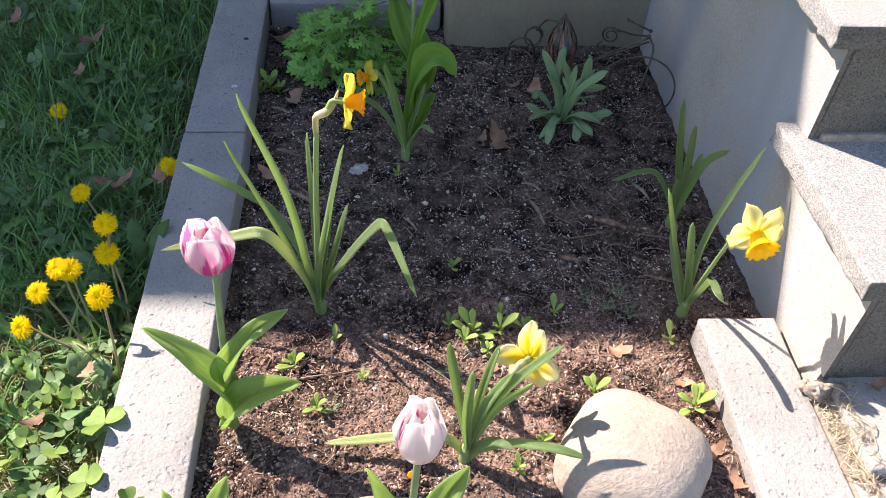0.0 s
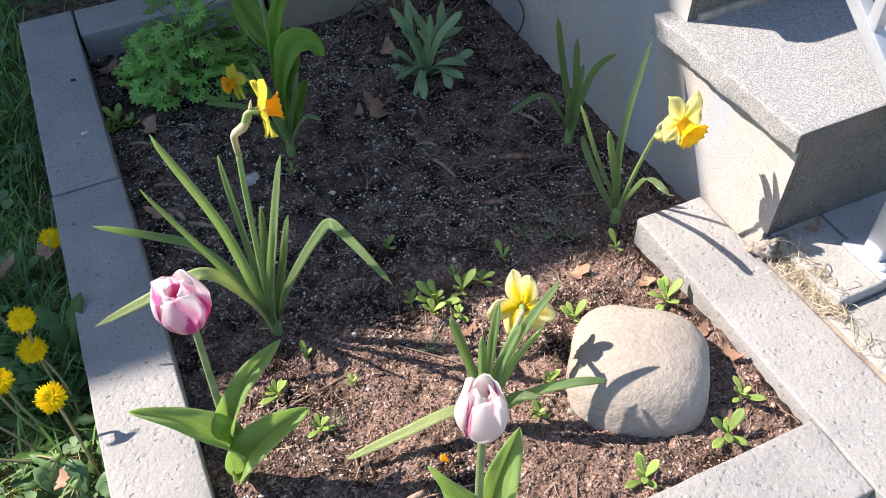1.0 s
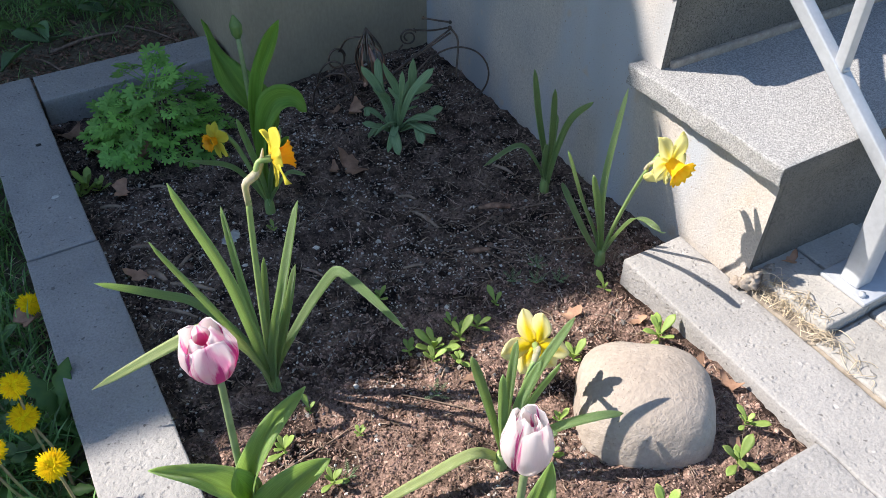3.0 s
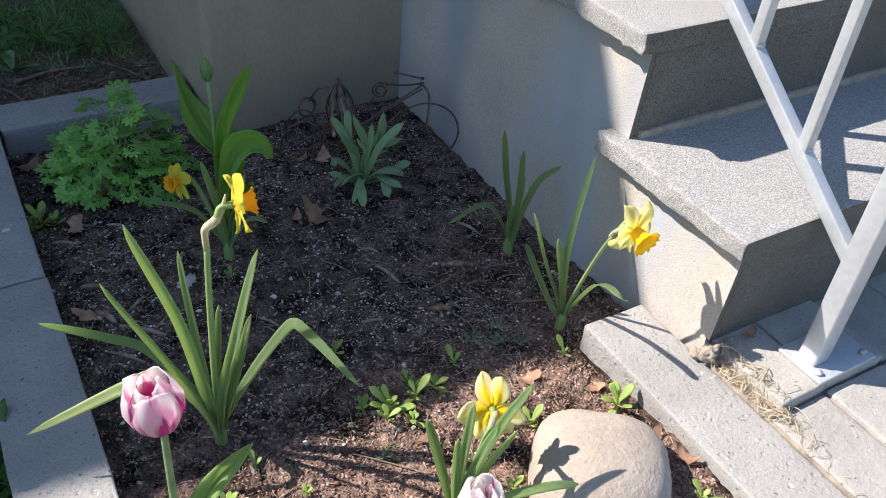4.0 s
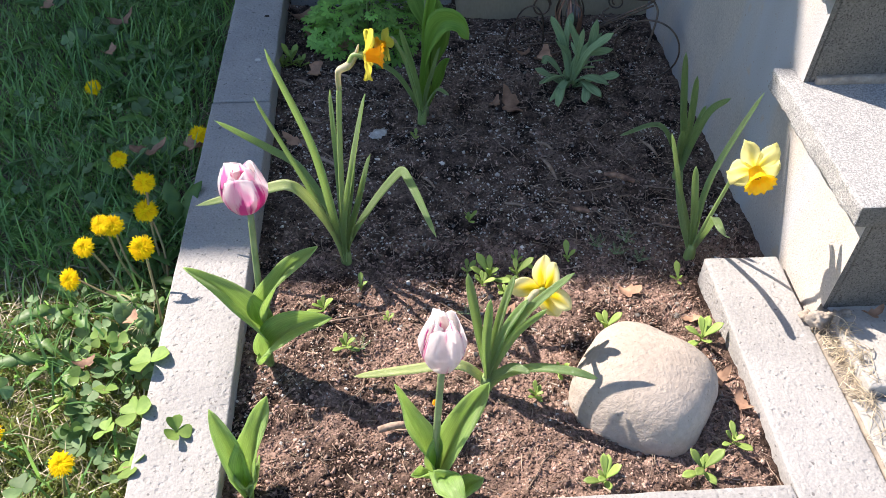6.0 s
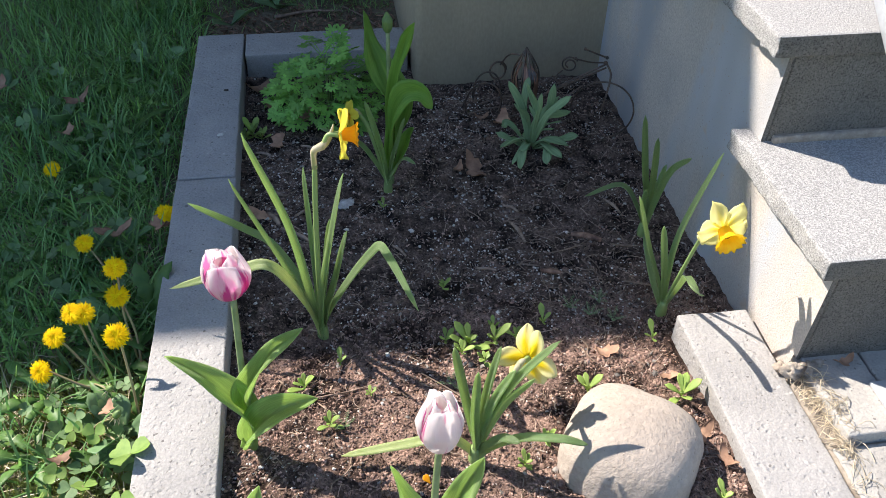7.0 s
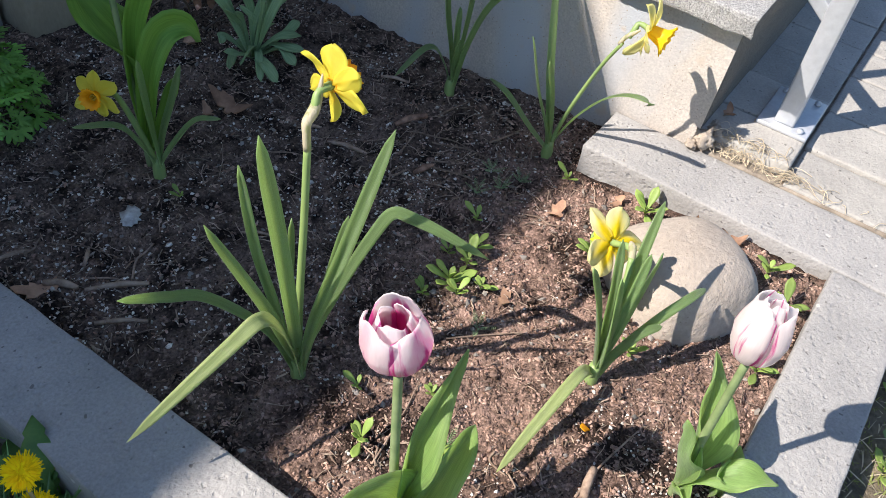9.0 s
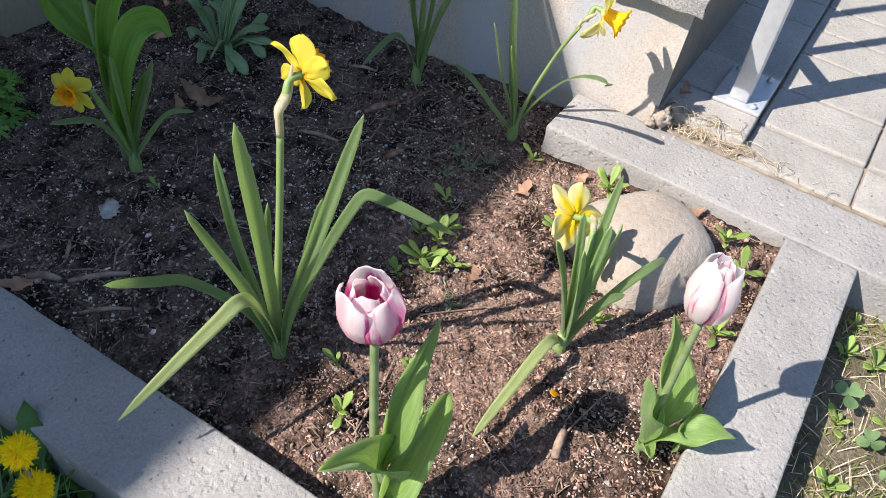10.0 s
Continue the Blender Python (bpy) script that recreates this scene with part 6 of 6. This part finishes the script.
single("white_clod", (lambda me: (me.transform(pose(0.180, 0.678, soil_z(0.18, 0.678) + 0.002, 0, 0, 40)), me)[1])(lump(0.013, (1.3, 0.9, 0.35), M["white_clod"], "white_clod", 2, 3, 0.5, 3)), "crumbled white mineral clod on dark soil", "clod")
single("orange_petal", (lambda me: (me.transform(pose(0.248, 0.072, soil_z(0.248, 0.072) + 0.003, 20, 0, 40)), me)[1])(small_leaf(0.013, 0.010, 3, M["corona_orange"], "orange_petal")), "fallen orange petal on the soil", "petal")

for i, (x, y, z, r, m) in enumerate(((-0.038, 0.844, 0.057, 0.0052, "dropping"), (-0.034, 1.004, 0.057, 0.0040, "dark_fleck"), (0.588, -0.116, 0.052, 0.0048, "dark_fleck"), (0.452, -0.128, 0.052, 0.0042, "dark_fleck"), (0.590, -0.082, 0.052, 0.0026, "dark_fleck"))):
    me = lump(r, (1.2, 0.9, 0.22), M[m], "fleck", i, 2, 0.6, 3)
    me.transform(Matrix.Translation((x, y, z + 0.0006)))
    single("fleck", me, "small white dropping on an edging stone" if m == "dropping" else "small dark speck of dirt on an edging stone", "dirt", "flecks on the edging")

# ---- dry grass in the paving joint ----
rnd = random.Random(71)
verts, faces = [], []
for i in range(210):
    f = rnd.random() ** 0.7
    y = 0.16 - 0.30 * (1 - f) if i < 28 else 0.01 + 0.15 * rnd.betavariate(1.8, 1.6)
    x = 0.744 + abs(rnd.gauss(0, 0.010)) + (0.016 * f)
    a, ln = rnd.uniform(-2.2, 0.9), rnd.uniform(0.008, 0.042)
    up = rnd.uniform(0.001, 0.012)
    w = rnd.uniform(0.00030, 0.0006)
    n = Vector((-math.sin(a), math.cos(a), 0))
    k = len(verts)
    for s in range(6):
        q = s / 5
        c = Vector((x + math.cos(a) * ln * (q - 0.4), y + math.sin(a) * ln * (q - 0.4), 0.064 + (0.016 if y > 0.05 and x > 0.765 else 0) + up * math.sin(q * math.pi) * (1 if i % 3 else 0.3)))
        c += n * 0.006 * math.sin(q * 3 + i)
        verts.extend([c + n * w, c - n * w, c + Vector((0, 0, w * 1.5))])
    for s in range(5):
        for j in range(3):
            p, q = k + s * 3 + j, k + s * 3 + (j + 1) % 3
            faces.append((p, q, q + 3, p + 3))
single("dry_grass", mesh_of("dry_grass", verts, faces, M["straw"]), "tangle of dry straw in the joint beside the edging", "straw", kind="stuff")

# ---- wire ornament in the back corner ----
orn = thing("wire_ornament", 0.58, 0.93, 0.0, "dark rusty wire garden ornament with wheel, scrolls and glass ball", "ornament")


def wire(name, ctrl, r=0.0016, n=24, label=""):
    part(name, tube(ctrl, [r * 1.2, r * 1.2], n, 7, M["wire"], name), orn, label)


def hoop(name, c, u, v, r=0.0016, start=0.0, turns=1.0, shrink=0.0):
    c, u, v = Vector(c), Vector(u), Vector(v)
    n = int(20 * turns) + 4
    pts = []
    for i in range(n + 1):
        th = start + 2 * math.pi * turns * i / n
        k = 1 - shrink * i / n
        pts.append(c + (u * math.cos(th) + v * math.sin(th)) * k)
    part(name, tube(pts, [r * 1.2, r * 1.2], n * 2, 7, M["wire"], name), orn)


def bead(x, y, z, r):
    me = lump(r, (1, 1, 1), M["wire"], "bead", 1, 2, 0.02)
    me.transform(Matrix.Translation((x, y, z)))
    part("bead", me, orn)


hoop("wheel", (0.694, 0.858, 0.052), (0.050, -0.030, 0.028), (-0.014, 0.020, 0.050), 0.0015)
wire("rod", [(0.540, 0.905, 0.040), (0.62, 0.905, 0.085), (0.700, 0.890, 0.134)])
wire("rod", [(0.548, 0.920, 0.034), (0.63, 0.915, 0.078), (0.704, 0.895, 0.124)])
wire("rod", [(0.52, 0.90, 0.022), (0.60, 0.89, 0.05), (0.66, 0.885, 0.095)], 0.0014)
wire("fork", [(0.700, 0.890, 0.138), (0.708, 0.875, 0.115), (0.694, 0.856, 0.058)], 0.0017)
wire("handlebar", [(0.674, 0.946, 0.139), (0.688, 0.920, 0.142), (0.701, 0.892, 0.147)], 0.0016)
wire("handlebar", [(0.664, 0.965, 0.108), (0.684, 0.930, 0.118), (0.699, 0.890, 0.138)], 0.0016)
for q in ((0.674, 0.946, 0.139, 0.0036), (0.701, 0.892, 0.147, 0.0036), (0.699, 0.890, 0.137, 0.0046), (0.694, 0.856, 0.056, 0.0032), (0.664, 0.966, 0.108, 0.0036)):
    bead(*q)
hoop("scroll", (0.655, 0.972, 0.092), (0.017, -0.004, 0.002), (-0.002, 0.003, 0.016), 0.0015, 0.4, 1.6, 0.6)
wire("scroll_arm", [(0.640, 0.968, 0.082), (0.628, 0.962, 0.074), (0.642, 0.955, 0.070), (0.655, 0.950, 0.074)], 0.0014)
hoop("arch", (0.470, 0.925, 0.040), (0.032, -0.020, 0.006), (0.004, -0.008, 0.052), 0.0016, -0.3, 0.65)
hoop("arch", (0.482, 0.955, 0.052), (0.026, -0.010, 0.006), (0.0, -0.004, 0.045), 0.0015, -0.2, 0.6)
hoop("loop", (0.512, 0.995, 0.074), (0.017, -0.002, 0.002), (0.0, 0.003, 0.019), 0.0018, 0.0, 1.15, 0.15)
wire("arm", [(0.515, 0.99, 0.090), (0.530, 0.975, 0.120), (0.556, 0.955, 0.126)], 0.0016)
wire("arm", [(0.445, 0.94, 0.010), (0.49, 0.925, 0.030), (0.545, 0.92, 0.034)], 0.0015)
wire("arm", [(0.47, 0.97, 0.012), (0.52, 0.95, 0.040), (0.56, 0.93, 0.040)], 0.0015)
apex, ring_c = Vector((0.556, 0.950, 0.147)), Vector((0.558, 0.935, 0.048))
for i in range(9):
    th = 2 * math.pi * i / 9
    low = ring_c + Vector((0.020 * math.cos(th), 0.020 * math.sin(th), 0))
    mid = ring_c.lerp(apex, 0.5) + Vector((0.026 * math.cos(th), 0.026 * math.sin(th), 0))
    wire("cage_bar", [low, mid, apex], 0.0013, 12)
ball = lump(0.0165, (1, 1, 1.1), M["glass_ball"], "glass_ball", 3, 3, 0.04, 3)
ball.transform(Matrix.Translation((0.562, 0.932, 0.090)))
part("glass_ball", ball, orn, "cloudy clear glass ball")
for th in (2.6, 3.6, 4.5, 5.3):
    out = Vector((math.cos(th), math.sin(th), 0))
    foot = ring_c + out * 0.021
    part("metal_leaf", strap([apex - Vector((0, 0, 0.030)) + out * 0.008, ring_c.lerp(apex, 0.45) + out * 0.025, foot + Vector((0, 0, 0.004)), foot + out * 0.008 - Vector((0, 0, 0.004))], 0.013, M["copper"], out, fold=0.5, n=12, base=0.25, tip=0.6, peak=0.6, seed=5), orn, "tarnished copper leaf round the ball")
